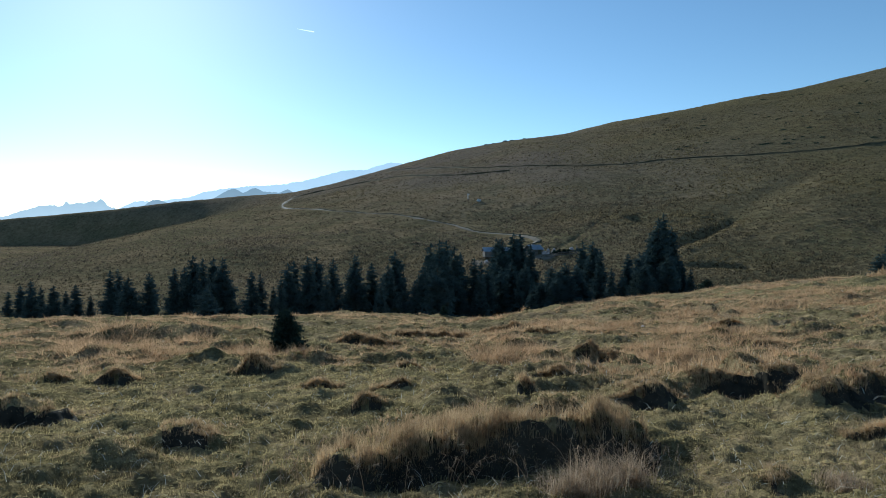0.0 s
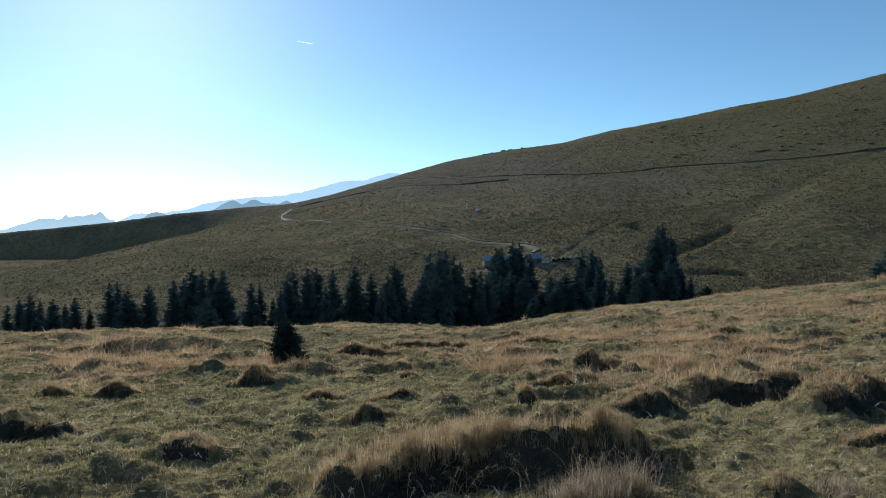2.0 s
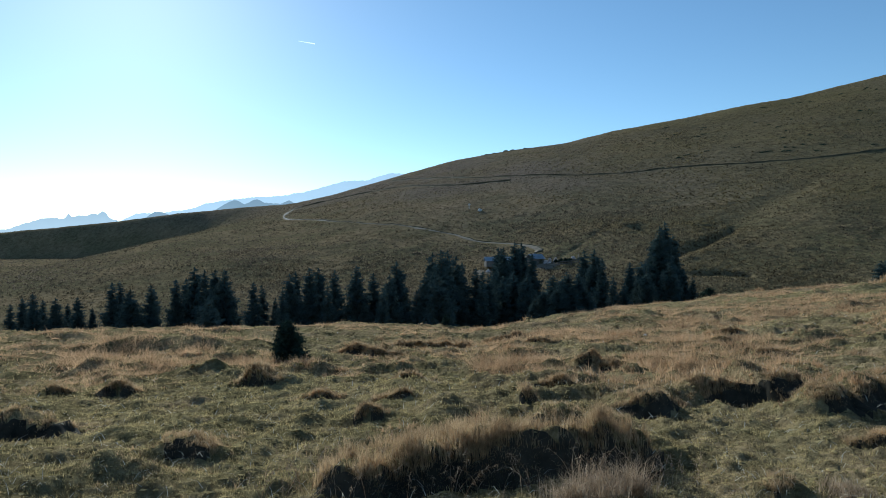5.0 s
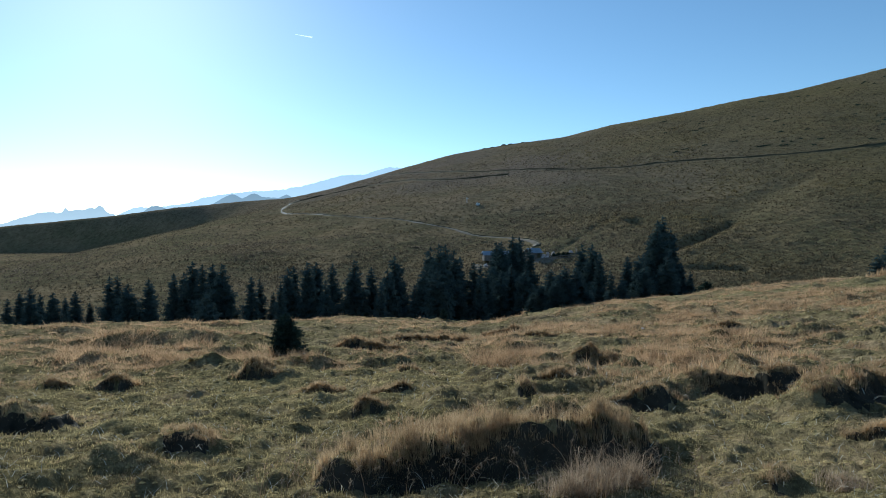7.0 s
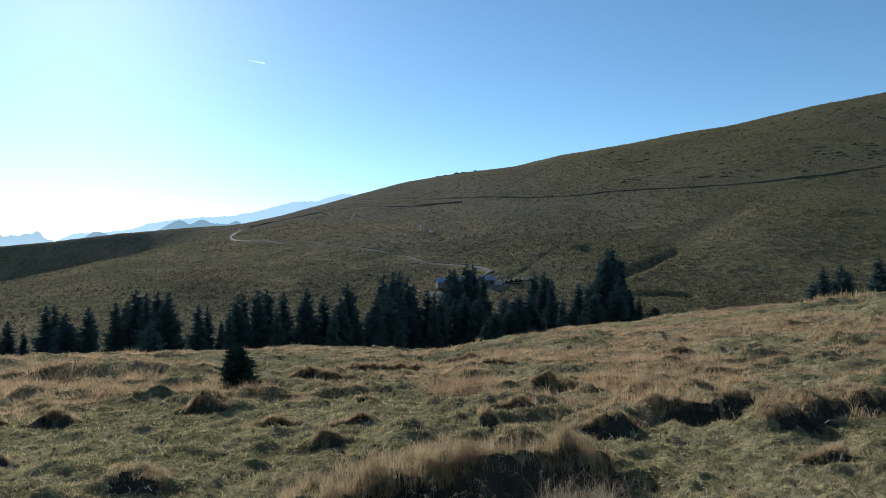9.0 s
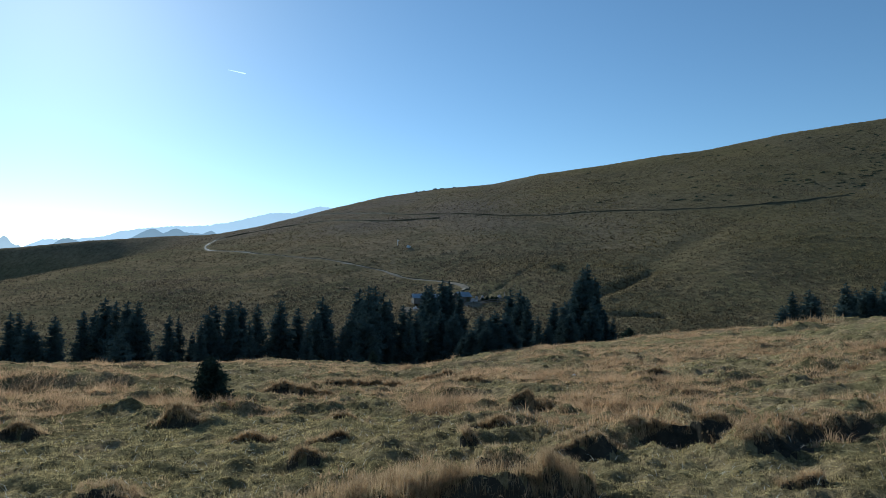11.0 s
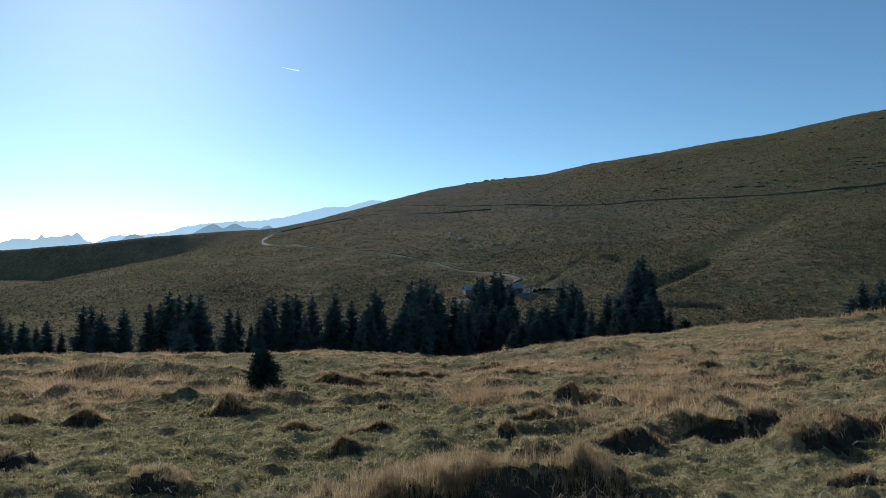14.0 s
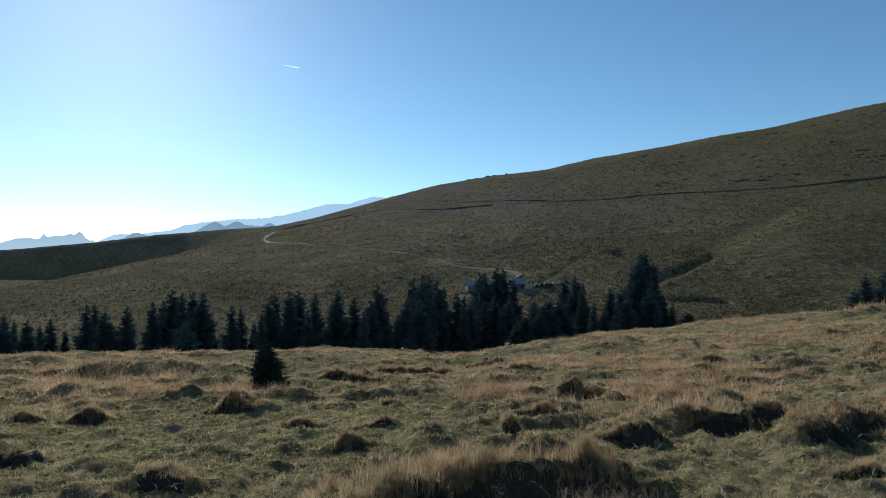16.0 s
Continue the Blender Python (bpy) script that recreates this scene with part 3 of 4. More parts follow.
spruce("narrow", -69.7, 100.0, 7.8, 137, 1.16)
spruce("slender", -73.1, 108.0, 8.0, 274, 1.15)
spruce("slender", -66.1, 100.0, 9.5, 51, 1.09)
spruce("narrow", -72.2, 112.0, 7.3, 188, 1.19)
spruce("ragged", -62.4, 100.0, 8.8, 325, 1.11)
spruce("narrow", -67.7, 112.0, 6.7, 102, 1.23)
spruce("slender", -58.8, 100.0, 8.9, 239, 1.11)
spruce("narrow", -65.0, 115.0, 5.4, 16, 1.32)
spruce("slender", -52.2, 98.0, 11.5, 153, 1.02)
spruce("narrow", -54.1, 104.0, 11.2, 290, 1.02)
spruce("broad", -48.3, 96.0, 10.4, 67, 1.00)
spruce("slender", -45.6, 97.0, 11.0, 204, 1.03)
spruce("narrow", -48.4, 104.0, 9.8, 341, 1.07)
spruce("slender", -43.0, 100.0, 11.7, 118, 1.01)
spruce("ragged", -45.5, 110.0, 11.2, 255, 1.02)
spruce("full", -40.8, 102.0, 13.5, 32, 0.91)
spruce("slender", -38.0, 99.0, 13.3, 169, 0.96)
spruce("ragged", -39.3, 107.0, 13.0, 306, 0.97)
spruce("full", -35.6, 101.0, 13.2, 83, 0.92)
spruce("young", -33.3, 88.0, 9.7, 220, 1.08)
spruce("narrow", -38.2, 112.0, 8.8, 357, 1.11)
spruce("slender", -30.6, 100.0, 11.2, 134, 1.02)
spruce("narrow", -31.3, 107.0, 10.2, 271, 1.06)
spruce("narrow", -29.8, 110.0, 7.6, 48, 1.17)
spruce("ragged", -25.0, 101.0, 12.5, 185, 0.99)
spruce("slender", -25.5, 107.0, 12.5, 322, 0.99)
spruce("narrow", -24.9, 96.0, 10.3, 99, 1.05)
spruce("ragged", -21.6, 100.0, 13.5, 236, 0.96)
spruce("full", -21.4, 106.0, 13.1, 13, 0.92)
spruce("slender", -17.5, 100.0, 13.2, 150, 0.97)
spruce("narrow", -17.8, 95.0, 10.9, 287, 1.03)
spruce("full", -14.2, 101.0, 13.7, 64, 0.91)
spruce("slender", -11.8, 104.0, 12.3, 201, 0.99)
spruce("full", -7.8, 102.0, 14.2, 338, 0.90)
spruce("ragged", -8.4, 96.0, 12.4, 115, 0.99)
spruce("narrow", -6.7, 106.0, 10.5, 252, 1.05)
spruce("slender", -4.3, 96.0, 9.9, 29, 1.07)
spruce("narrow", -9.1, 92.0, 10.7, 166, 1.04)
spruce("ragged", -2.0, 104.0, 15.7, 303, 0.91)
spruce("full", -0.5, 99.0, 16.2, 80, 0.86)
spruce("full", 0.6, 108.0, 15.9, 217, 0.86)
spruce("ragged", 1.9, 102.0, 15.2, 354, 0.92)
spruce("slender", 3.2, 112.0, 13.7, 131, 0.95)
spruce("ragged", -3.0, 96.0, 12.2, 268, 0.99)
spruce("broad", -0.8, 94.0, 12.5, 45, 0.94)
spruce("slender", 5.7, 112.0, 12.5, 182, 0.99)
spruce("narrow", 7.3, 118.0, 11.5, 319, 1.01)
spruce("ragged", 11.1, 128.0, 13.7, 96, 0.95)
spruce("full", 11.6, 123.0, 14.7, 233, 0.88)
spruce("full", 14.2, 126.0, 14.9, 10, 0.88)
spruce("full", 16.2, 131.0, 13.5, 147, 0.91)
spruce("slender", 17.4, 124.0, 12.8, 284, 0.98)
spruce("young", 10.3, 110.0, 10.8, 61, 1.04)
spruce("slender", 7.7, 108.0, 11.1, 198, 1.03)
spruce("broad", 12.4, 112.0, 11.6, 335, 0.96)
spruce("full", 14.4, 108.0, 11.2, 112, 0.97)
spruce("slender", 6.0, 100.0, 10.8, 249, 1.04)
spruce("young", 7.4, 47.0, 2.1, 26, 1.50)
spruce("young", 8.4, 48.0, 3.3, 163, 1.50)
spruce("young", 9.5, 48.5, 3.5, 300, 1.50)
spruce("young", 10.3, 48.0, 3.2, 77, 1.50)
spruce("young", 9.5, 46.5, 2.3, 214, 1.50)
spruce("young", 8.4, 46.0, 2.4, 351, 1.50)
spruce("young", 10.8, 47.0, 1.5, 128, 1.50)
spruce("young", 6.9, 47.5, 1.6, 265, 1.50)
spruce("broad", 8.9, 47.0, 2.8, 42, 1.42)
spruce("ragged", 26.4, 118.0, 13.8, 179, 0.95)
spruce("full", 26.9, 112.0, 13.8, 316, 0.90)
spruce("slender", 27.3, 108.0, 12.4, 93, 0.99)
spruce("narrow", 28.1, 104.0, 9.4, 230, 1.09)
spruce("slender", 35.6, 120.0, 9.8, 7, 1.08)
spruce("ragged", 35.9, 114.0, 10.6, 144, 1.05)
spruce("full", 41.3, 124.0, 11.8, 281, 0.95)
spruce("full", 41.7, 121.0, 15.9, 58, 0.86)
spruce("ragged", 44.1, 125.0, 15.9, 195, 0.91)
spruce("full", 46.8, 128.0, 12.2, 332, 0.94)
spruce("full", 35.0, 108.0, 9.4, 109, 1.04)
spruce("broad", 39.7, 110.0, 10.3, 246, 1.00)
spruce("ragged", 30.0, 104.0, 8.2, 23, 1.14)
spruce("narrow", 44.5, 112.0, 6.8, 160, 1.22)
spruce("slender", 44.5, 116.0, 7.9, 297, 1.16)
spruce("slender", 84.6, 118.0, 10.8, 137, 1.14)
spruce("full", 90.6, 121.0, 10.3, 234, 1.21)
spruce("ragged", 87.7, 116.0, 9.9, 331, 1.28)
spruce("young", 78.2, 112.0, 8.4, 68, 1.36)
spruce("full", 96.4, 118.0, 12.1, 165, 1.00)
spruce("broad", 102.0, 122.0, 9.4, 262, 0.98)
spruce("ragged", 100.5, 118.0, 10.9, 359, 1.14)
spruce("full", 104.9, 121.0, 10.4, 96, 1.05)
spruce("young", 91.0, 112.0, 8.1, 193, 1.38)
spruce("slender", 105.1, 118.0, 12.1, 290, 1.00)


# ---- tracks on the hillside ----
def track(name, label, line, bed, rise, mat_bed):
    """A worn track: a bed with two ruts, and the cut bank on its uphill side."""
    pts = [Vector((x, y)) for x, y in line]
    fine = []
    for k in range(len(pts) - 1):
        p0, p1, p2, p3 = pts[max(k - 1, 0)], pts[k], pts[k + 1], pts[min(k + 2, len(pts) - 1)]
        steps = max(2, int((p2 - p1).length / 3))
        for q in range(steps):
            t = q / steps
            fine.append(0.5 * (2 * p1 + (p2 - p0) * t + (2 * p0 - 5 * p1 + 4 * p2 - p3) * t * t + (3 * p1 - p0 - 3 * p2 + p3) * t ** 3))
    fine.append(pts[-1])
    n = len(fine)
    ob = thing(name, (fine[0].x, fine[0].y, 0))
    ob.matrix_world = Matrix()
    bed_v, bank_v = [], []
    for k, p in enumerate(fine):
        t = (fine[min(k + 1, n - 1)] - fine[max(k - 1, 0)]).normalized()
        side = Vector((-t.y, t.x))
        zl, zr = ground_z(*(p + side * 3)), ground_z(*(p - side * 3))
        up = side if zl > zr else -side
        w = bed * (0.8 + 0.5 * float(grain(np.array([p.x]), np.array([p.y]), 9.0, 11)[0]))
        for off, dz in ((-0.5, -0.04), (-0.32, 0.02), (-0.15, 0.06), (0.15, 0.06), (0.32, 0.02), (0.5, -0.02)):
            q = p + up * w * off
            bed_v.append((q.x, q.y, ground_z(q.x, q.y) + dz + 0.07))
        h = rise * (0.75 + 0.5 * float(grain(np.array([p.x]), np.array([p.y]), 6.0, 12)[0]))
        for off, dz in ((0.5, 0.02), (0.5 + 0.22 * h / bed, 0.8 * h), (0.5 + 0.6 * h / bed, h), (0.5 + 3.2 * h / bed, 0.0)):
            q = p + up * w * off
            g = ground_z(q.x, q.y)
            bank_v.append((q.x, q.y, g + dz if dz else g - 0.1))
    part("bed", mesh_from("bed", bed_v, [(a * 6 + b, a * 6 + b + 1, a * 6 + b + 7, a * 6 + b + 6) for a in range(n - 1) for b in range(5)], mat_bed, True), ob)
    part("bank", mesh_from("bank", bank_v, [(a * 4 + b, a * 4 + b + 1, a * 4 + b + 5, a * 4 + b + 4) for a in range(n - 1) for b in range(3)], EARTH, True), ob, "dark cut earth bank")
    return tagged(ob, label, "track", kind="structure")


LOWER_LINE = ((22.5, 172.8), (25, 174.3), (26.9, 178.2), (24.6, 185.7), (17.8, 193.2), (9.4, 201.5), (3, 212), (-4, 218), (-10, 224))
MIDDLE_LINE = ((-9, 223), (-18, 234), (-27, 242), (-43, 260), (-60, 284), (-67, 291))
TURN_LINE = ((-65, 290), (-73, 297), (-80, 313), (-85, 336), (-91, 378))
CLIMB_LINE = ((-92, 376), (-85, 385), (-72, 389), (-57, 383), (-28, 365), (-1, 321), (21, 308), (32, 302))
RIDGE_LINE = ((-35, 413), (-8, 372), (14, 334), (33, 315), (58, 294), (82, 288), (108, 286), (130, 278), (154, 275), (178, 275), (203, 275), (234, 283))
track("dirt_track", "pale rutted dirt track climbing from the sheepfold", LOWER_LINE, 1.9, 0.3, DIRT)
track("hillside_track", "overgrown stretch of track below a dark bank", MIDDLE_LINE, 0.8, 0.45, DIRT)
track("dirt_track", "pale dirt bend where the track turns uphill", TURN_LINE, 1.3, 0.2, DIRT)
track("hillside_track", "narrow overgrown track cut into the slope", CLIMB_LINE, 0.8, 0.62, EARTH)
track("hillside_track", "long level track with a dark cut bank across the hill", RIDGE_LINE, 1.2, 0.5, EARTH)


# ---- grass ----
def dryness(x, y):
    """How far tall dry grass takes over from short turf, 0 to 1."""
    v = 0.30 + 0.42 * grain(x, y * 0.75, 5.5, 31) + 0.30 * grain(x, y, 1.9, 32) + 0.70 * ramp(10.5, 20, y)
    for bx, by, rx, ry, w in ((0.0, 5.9, 1.5, 0.75, 1.0), (5.0, 12.5, 4.0, 4.0, 0.9), (9.0, 17.0, 6.0, 6.0, 0.5), (1.0, 16.0, 6.0, 5.0, 0.35), (2.6, 10.0, 1.6, 1.8, 0.6), (6.5, 9.2, 2.5, 1.0, 0.6), (-6.0, 8.6, 1.2, 0.8, 0.6),
                              (-9.0, 18.0, 6.0, 4.5, 0.6), (9.5, 14.5, 5.5, 5.0, 0.5), (4.6, 10.0, 3.0, 1.7, 0.6), (7.0, 9.4, 2.6, 1.2, 0.4), (-0.5, 13.5, 2.5, 1.2, 0.4), (-6.0, 14.0, 3.5, 1.6, 0.4), (-3.0, 7.5, 3.0, 2.2, -0.8), (-1.0, 10.5, 3.0, 2.6, -0.7), (3.1, 5.5, 1.7, 1.3, -1.0), (-6.0, 10.0, 3.0, 2.0, -0.3)):
        v = v + w * np.exp(-((x - bx) / rx) ** 2 - ((y - by) / ry) ** 2)
    return np.clip(v, 0, 1)


def blade_mesh(name, x, y, z, length, width, lean, heading, mat, bent, rng):
    """Blades rooted at x, y, z; lean is how far the tip lies off, as a share of the length."""
    n = len(x)
    dx, dy = np.cos(heading), np.sin(heading)
    side = rng.uniform(0, 2 * np.pi, n)
    sx, sy = np.cos(side) * width / 2, np.sin(side) * width / 2
    up = np.sqrt(np.maximum(1 - lean ** 2, 0.05))
    root = np.stack([x, y, z - 0.02], 1)
    s = np.stack([sx, sy, np.zeros(n)], 1)
    tip = root + np.stack([dx * lean * length, dy * lean * length, up * length], 1)
    if not bent:
        v = np.stack([root - s, root + s, tip], 1).reshape(-1, 3)
        return mesh_from(name, v, np.arange(3 * n).reshape(-1, 3), mat)
    mid = root + np.stack([dx * lean * length * 0.28, dy * lean * length * 0.28, (up * 0.62 + 0.06) * length], 1)
    v = np.stack([root - s, root + s, mid + s * 0.8, mid - s * 0.8, tip], 1).reshape(-1, 3)
    k = np.arange(n)[:, None] * 5
    return mesh_from(name, v, np.concatenate([k + [0, 1, 2], k + [0, 2, 3], k + [3, 2, 4]], 0), mat)


def field(rng, n, r0, r1, a0=-41.0, a1=48.0, fall=1.0):
    """Places thinning out with distance."""
    u = rng.uniform(0, 1, n)
    r = r0 * (r1 / r0) ** (u ** fall)
    a = np.radians(rng.uniform(a0, a1, n))
    return r * np.sin(a), r * np.cos(a), r


def short_turf(name, n_tufts, per, seed, r1, grow, spread=0.035, lean=(0.45, 0.98), mat=None):
    """Grazed turf: small clumps of short blades."""
    rng = np.random.default_rng(seed)
    x, y, r = field(rng, n_tufts, 3.3, r1)
    keep = (rng.uniform(0, 1, len(x)) > 0.6 * dryness(x, y)) & (banks_at(x, y, True) < 0.35)
    x, y, r = x[keep], y[keep], r[keep]
    n = len(x)
    size = rng.uniform(0.45, 1.3, n) ** 1.5
    k = np.repeat(np.arange(n), per)
    bx = x[k] + rng.normal(0, 1, n * per) * (spread * size[k] * (1 + r[k] / 9) if per > 1 else 0)
    by = y[k] + rng.normal(0, 1, n * per) * (spread * size[k] * (1 + r[k] / 9) if per > 1 else 0)
    length = rng.uniform(0.02, 0.055, n * per) * size[k] * (1 + r[k] / grow)
    me = blade_mesh(name, bx, by, land(bx, by), length, np.maximum(0.0038, r[k] * 0.0009), rng.uniform(*lean, n * per), rng.uniform(0, 6.28, n * per), mat or GREEN, False, rng)
    tagged(new(name, me), "short grazed green and straw-coloured turf", "grass", kind="stuff")


def clods(name, label, count, seed, mat, small_r, big_r, grow, tall, share):
    """Low uneven domes of matted grass, each a handful of facets."""
    rng = np.random.default_rng(seed)
    x, y, r = field(rng, count, 3.2, 68)
    keep = (rng.uniform(0, 1, count) < share(dryness(x, y)) * (0.45 + 0.55 * ramp(7, 15, r))) & (banks_at(x, y, True) < 0.35)
    x, y, r = x[keep], y[keep], r[keep]
    n = len(x)
    w = (small_r + (big_r - small_r) * rng.uniform(0, 1, n) ** 2) * (0.45 + 0.55 * ramp(6, 15, r) + r / grow)
    h = w * tall * rng.uniform(0.5, 1.3, n)
    z = land(x, y)
    a0 = rng.uniform(0, 6.28, n)
    rows = []
    for q in range(5):
        a = a0 + q * 2 * np.pi / 5
        f = rng.uniform(0.7, 1.4, n)
        rows.append(np.stack([x + w * f * 1.2 * np.cos(a), y + w * f * np.sin(a), z - 0.3 * h], 1))
    for q in range(3):
        a = a0 + q * 2 * np.pi / 3
        rows.append(np.stack([x + 0.4 * w * np.cos(a), y + 0.4 * w * np.sin(a), z + h * rng.uniform(0.3, 1.5, n)], 1))
    v = np.stack(rows, 1).reshape(-1, 3)
    k = np.arange(n)[:, None] * 8
    tri = [(0, 1, 5), (1, 2, 6), (2, 3, 6), (3, 4, 7), (4, 0, 7), (1, 6, 5), (3, 7, 6), (0, 5, 7), (5, 6, 7)]
    f = np.concatenate([k + list(q) for q in tri], 0)
    tagged(new(name, mesh_from(name, v, f, mat)), label, "grass", kind="stuff")


def tall_grass(name, label, n_tufts, per, r0, r1, bent, seed, mat, long, spread, lean, share):
    """Tufts of long blades, shorter towards the rim; share says from the dryness how likely a tuft stands there."""
    rng = np.random.default_rng(seed)
    x, y, r = field(rng, n_tufts, r0, r1)
    d = dryness(x, y)
    keep = (rng.uniform(0, 1, len(x)) < share(d) * ramp(-0.45, 0.15, grain(x, y * 0.8, 1.1 + r / 40, seed))) & (banks_at(x, y, True) < 0.35)
    x, y, r, d = x[keep], y[keep], r[keep], d[keep]
    n = len(x)
    heap = 0.6 * grain(x * 0.7, y, 0.7 + r / 30, seed + 3) + 0.5 * grain(x, y, 0.3 + r / 60, seed + 4)
    size = rng.uniform(0.4, 1.2, n) * (0.5 + 0.5 * d) * np.maximum(0.85 + 1.15 * heap, 0.15)
    k = np.repeat(np.arange(n), per)
    off = np.abs(rng.normal(0, 1, n * per))
    way = rng.uniform(0, 6.28, n * per)
    reach = spread * (1 + r[k] / 30) * size[k] * off
    bx, by = x[k] + reach * np.cos(way) * 1.2, y[k] + reach * np.sin(way)
    length = long * size[k] * rng.uniform(0.45, 1.2, n * per) * np.exp(-0.25 * off)
    heading = way + rng.normal(0, 0.9, n * per)
    me = blade_mesh(name, bx, by, land(bx, by), length, np.maximum(0.0032, r[k] * 0.0008), np.clip(rng.normal(lean, 0.22, n * per), 0.05, 0.97), heading, mat, bent, rng)
    tagged(new(name, me), label, "grass", kind="stuff")


short_turf("grass_turf", 70000, 1, 41, 50, 25)
short_turf("grass_turf", 11000, 12, 47, 45, 22)
short_turf("grass_turf", 34000, 7, 49, 22, 30, 0.011, (0.1, 0.8))
# dark specks of blades that stand for tiny shadows in the turf
short_turf("shade_specks", 15000, 6, 50, 40, 16, 0.009, (0.1, 0.8), SEDGE_AND_SHADE)
clods("turf_clods", "low knobbly clumps of grazed green turf", 48000, 51, GREEN, 0.012, 0.034, 16, 0.36, lambda d: 1 - 0.8 * d)
DRY = "tall dry straw-coloured mountain grass in tufts"
tall_grass("dry_grass", DRY, 8000, 22, 3.3, 14, True, 42, STRAW, 0.24, 0.05, 0.6, lambda d: d ** 1.6)
tall_grass("dry_grass", DRY, 18000, 34, 12, 66, False, 43, STRAW, 0.26, 0.10, 0.68, lambda d: d ** 1.3)
tall_grass("sedge_tufts", "small dark sedge tufts scattered in grazed turf", 6500, 18, 4, 55, False, 48, SEDGE_AND_SHADE, 0.15, 0.045, 0.5, lambda d: 1 - 0.4 * d)


def hill_tufts(n, seed, y0, y1, side0, side1, label):
    """Tussocks that dot the far slope."""
    rng = np.random.default_rng(seed)
    y = y0 + (y1 - y0) * rng.uniform(0, 1, n) ** 1.1
    x = y * rng.uniform(side0, side1, n)
    share = np.clip(0.72 + 0.25 * grain(x, y, 34, 45) + 0.25 * grain(x, y, 11, 46), 0.3, 1)
    keep = rng.uniform(0, 1, n) < share
    for line in (LOWER_LINE, MIDDLE_LINE, TURN_LINE, CLIMB_LINE, RIDGE_LINE):
        keep &= along(line, x, y)[0] > 2.2
    x, y, share = x[keep], y[keep], share[keep]
    n = len(x)
    z = land(x, y) - 0.05
    size = (0.24 + 0.62 * rng.uniform(0, 1, n) ** 2) * (0.7 + 0.4 * share) * (1 - 0.45 * ramp(400, 440, y))
    w, h = size * 0.62 * (0.78 + y / 800), size * rng.uniform(0.35, 0.62, n) * (0.7 + y / 600)
    # each a spray of three broad leaning tufts round a common root
    a0, rows = rng.uniform(0, 6.28, n), []
    for q in range(3):
        a = a0 + q * 2 * np.pi / 3 + rng.normal(0, 0.3, n)
        cx, cy, f = x + 0.4 * w * np.cos(a), y + 0.4 * w * np.sin(a), rng.uniform(0.6, 1.2, n)
        sx, sy = -np.sin(a) * w * f * 0.8, np.cos(a) * w * f * 0.8
        rows += [np.stack([cx - sx, cy - sy, z - 0.15], 1), np.stack([cx + sx, cy + sy, z - 0.15], 1),
                 np.stack([x + 0.6 * w * np.cos(a) + 0.3 * sx, y + 0.6 * w * np.sin(a) + 0.3 * sy, z + h * rng.uniform(0.6, 1.2, n)], 1)]
    v = np.stack(rows, 1).reshape(-1, 3)
    f = np.arange(9 * n).reshape(-1, 3)
    tagged(new("hill_tussocks", mesh_from("hill_tussocks", v, f, HILL_TUFT)), label, "grass", kind="stuff")


hill_tufts(215000, 44, 118, 448, -0.85, 1.08, "low dark grass tussocks dotting the hillside")
hill_tufts(70000, 45, 122, 215, -0.35, 1.08, "dense sedge tussocks on the foot of the slope")


def juniper_mats():
    """Low dark mats that lie in level streaks across the upper slope."""
    rng = np.random.default_rng(91)
    rows, count = [], 0
    for _ in range(520):
        y = rng.uniform(285, 425)
        x = y * rng.uniform(0.33, 0.98)
        if rng.uniform(0, 1) > 0.12 + ramp(0.45, 0.75, x / y) * ramp(-0.3, 0.5, grain(np.array([x]), np.array([y]), 40, 92)[0]):
            continue
        w, d = rng.uniform(0.5, 2.2), rng.uniform(0.4, 1.0)
        m = int(12 + 14 * w)
        px, py = x + w * np.clip(rng.normal(0, 0.5, m), -1, 1), y + d * np.clip(rng.normal(0, 0.5, m), -1, 1)
        pz, h = land(px, py), rng.uniform(0.15, 0.5, m)
        a = rng.uniform(0, 6.28, m)
        sx, sy = 0.34 * np.cos(a), 0.34 * np.sin(a)
        rows.append(np.stack([np.stack([px - sx, py - sy, pz - 0.1], 1), np.stack([px + sx, py + sy, pz - 0.1], 1), np.stack([px + rng.normal(0, 0.2, m), py - 0.2, pz + h], 1)], 1).reshape(-1, 3))
        count += m
    v = np.concatenate(rows)
    tagged(new("juniper_mats", mesh_from("juniper_mats", v, np.arange(3 * count).reshape(-1, 3), JUNIPER)), "low dark juniper mats in streaks across the slope", "juniper", kind="stuff")


juniper_mats()


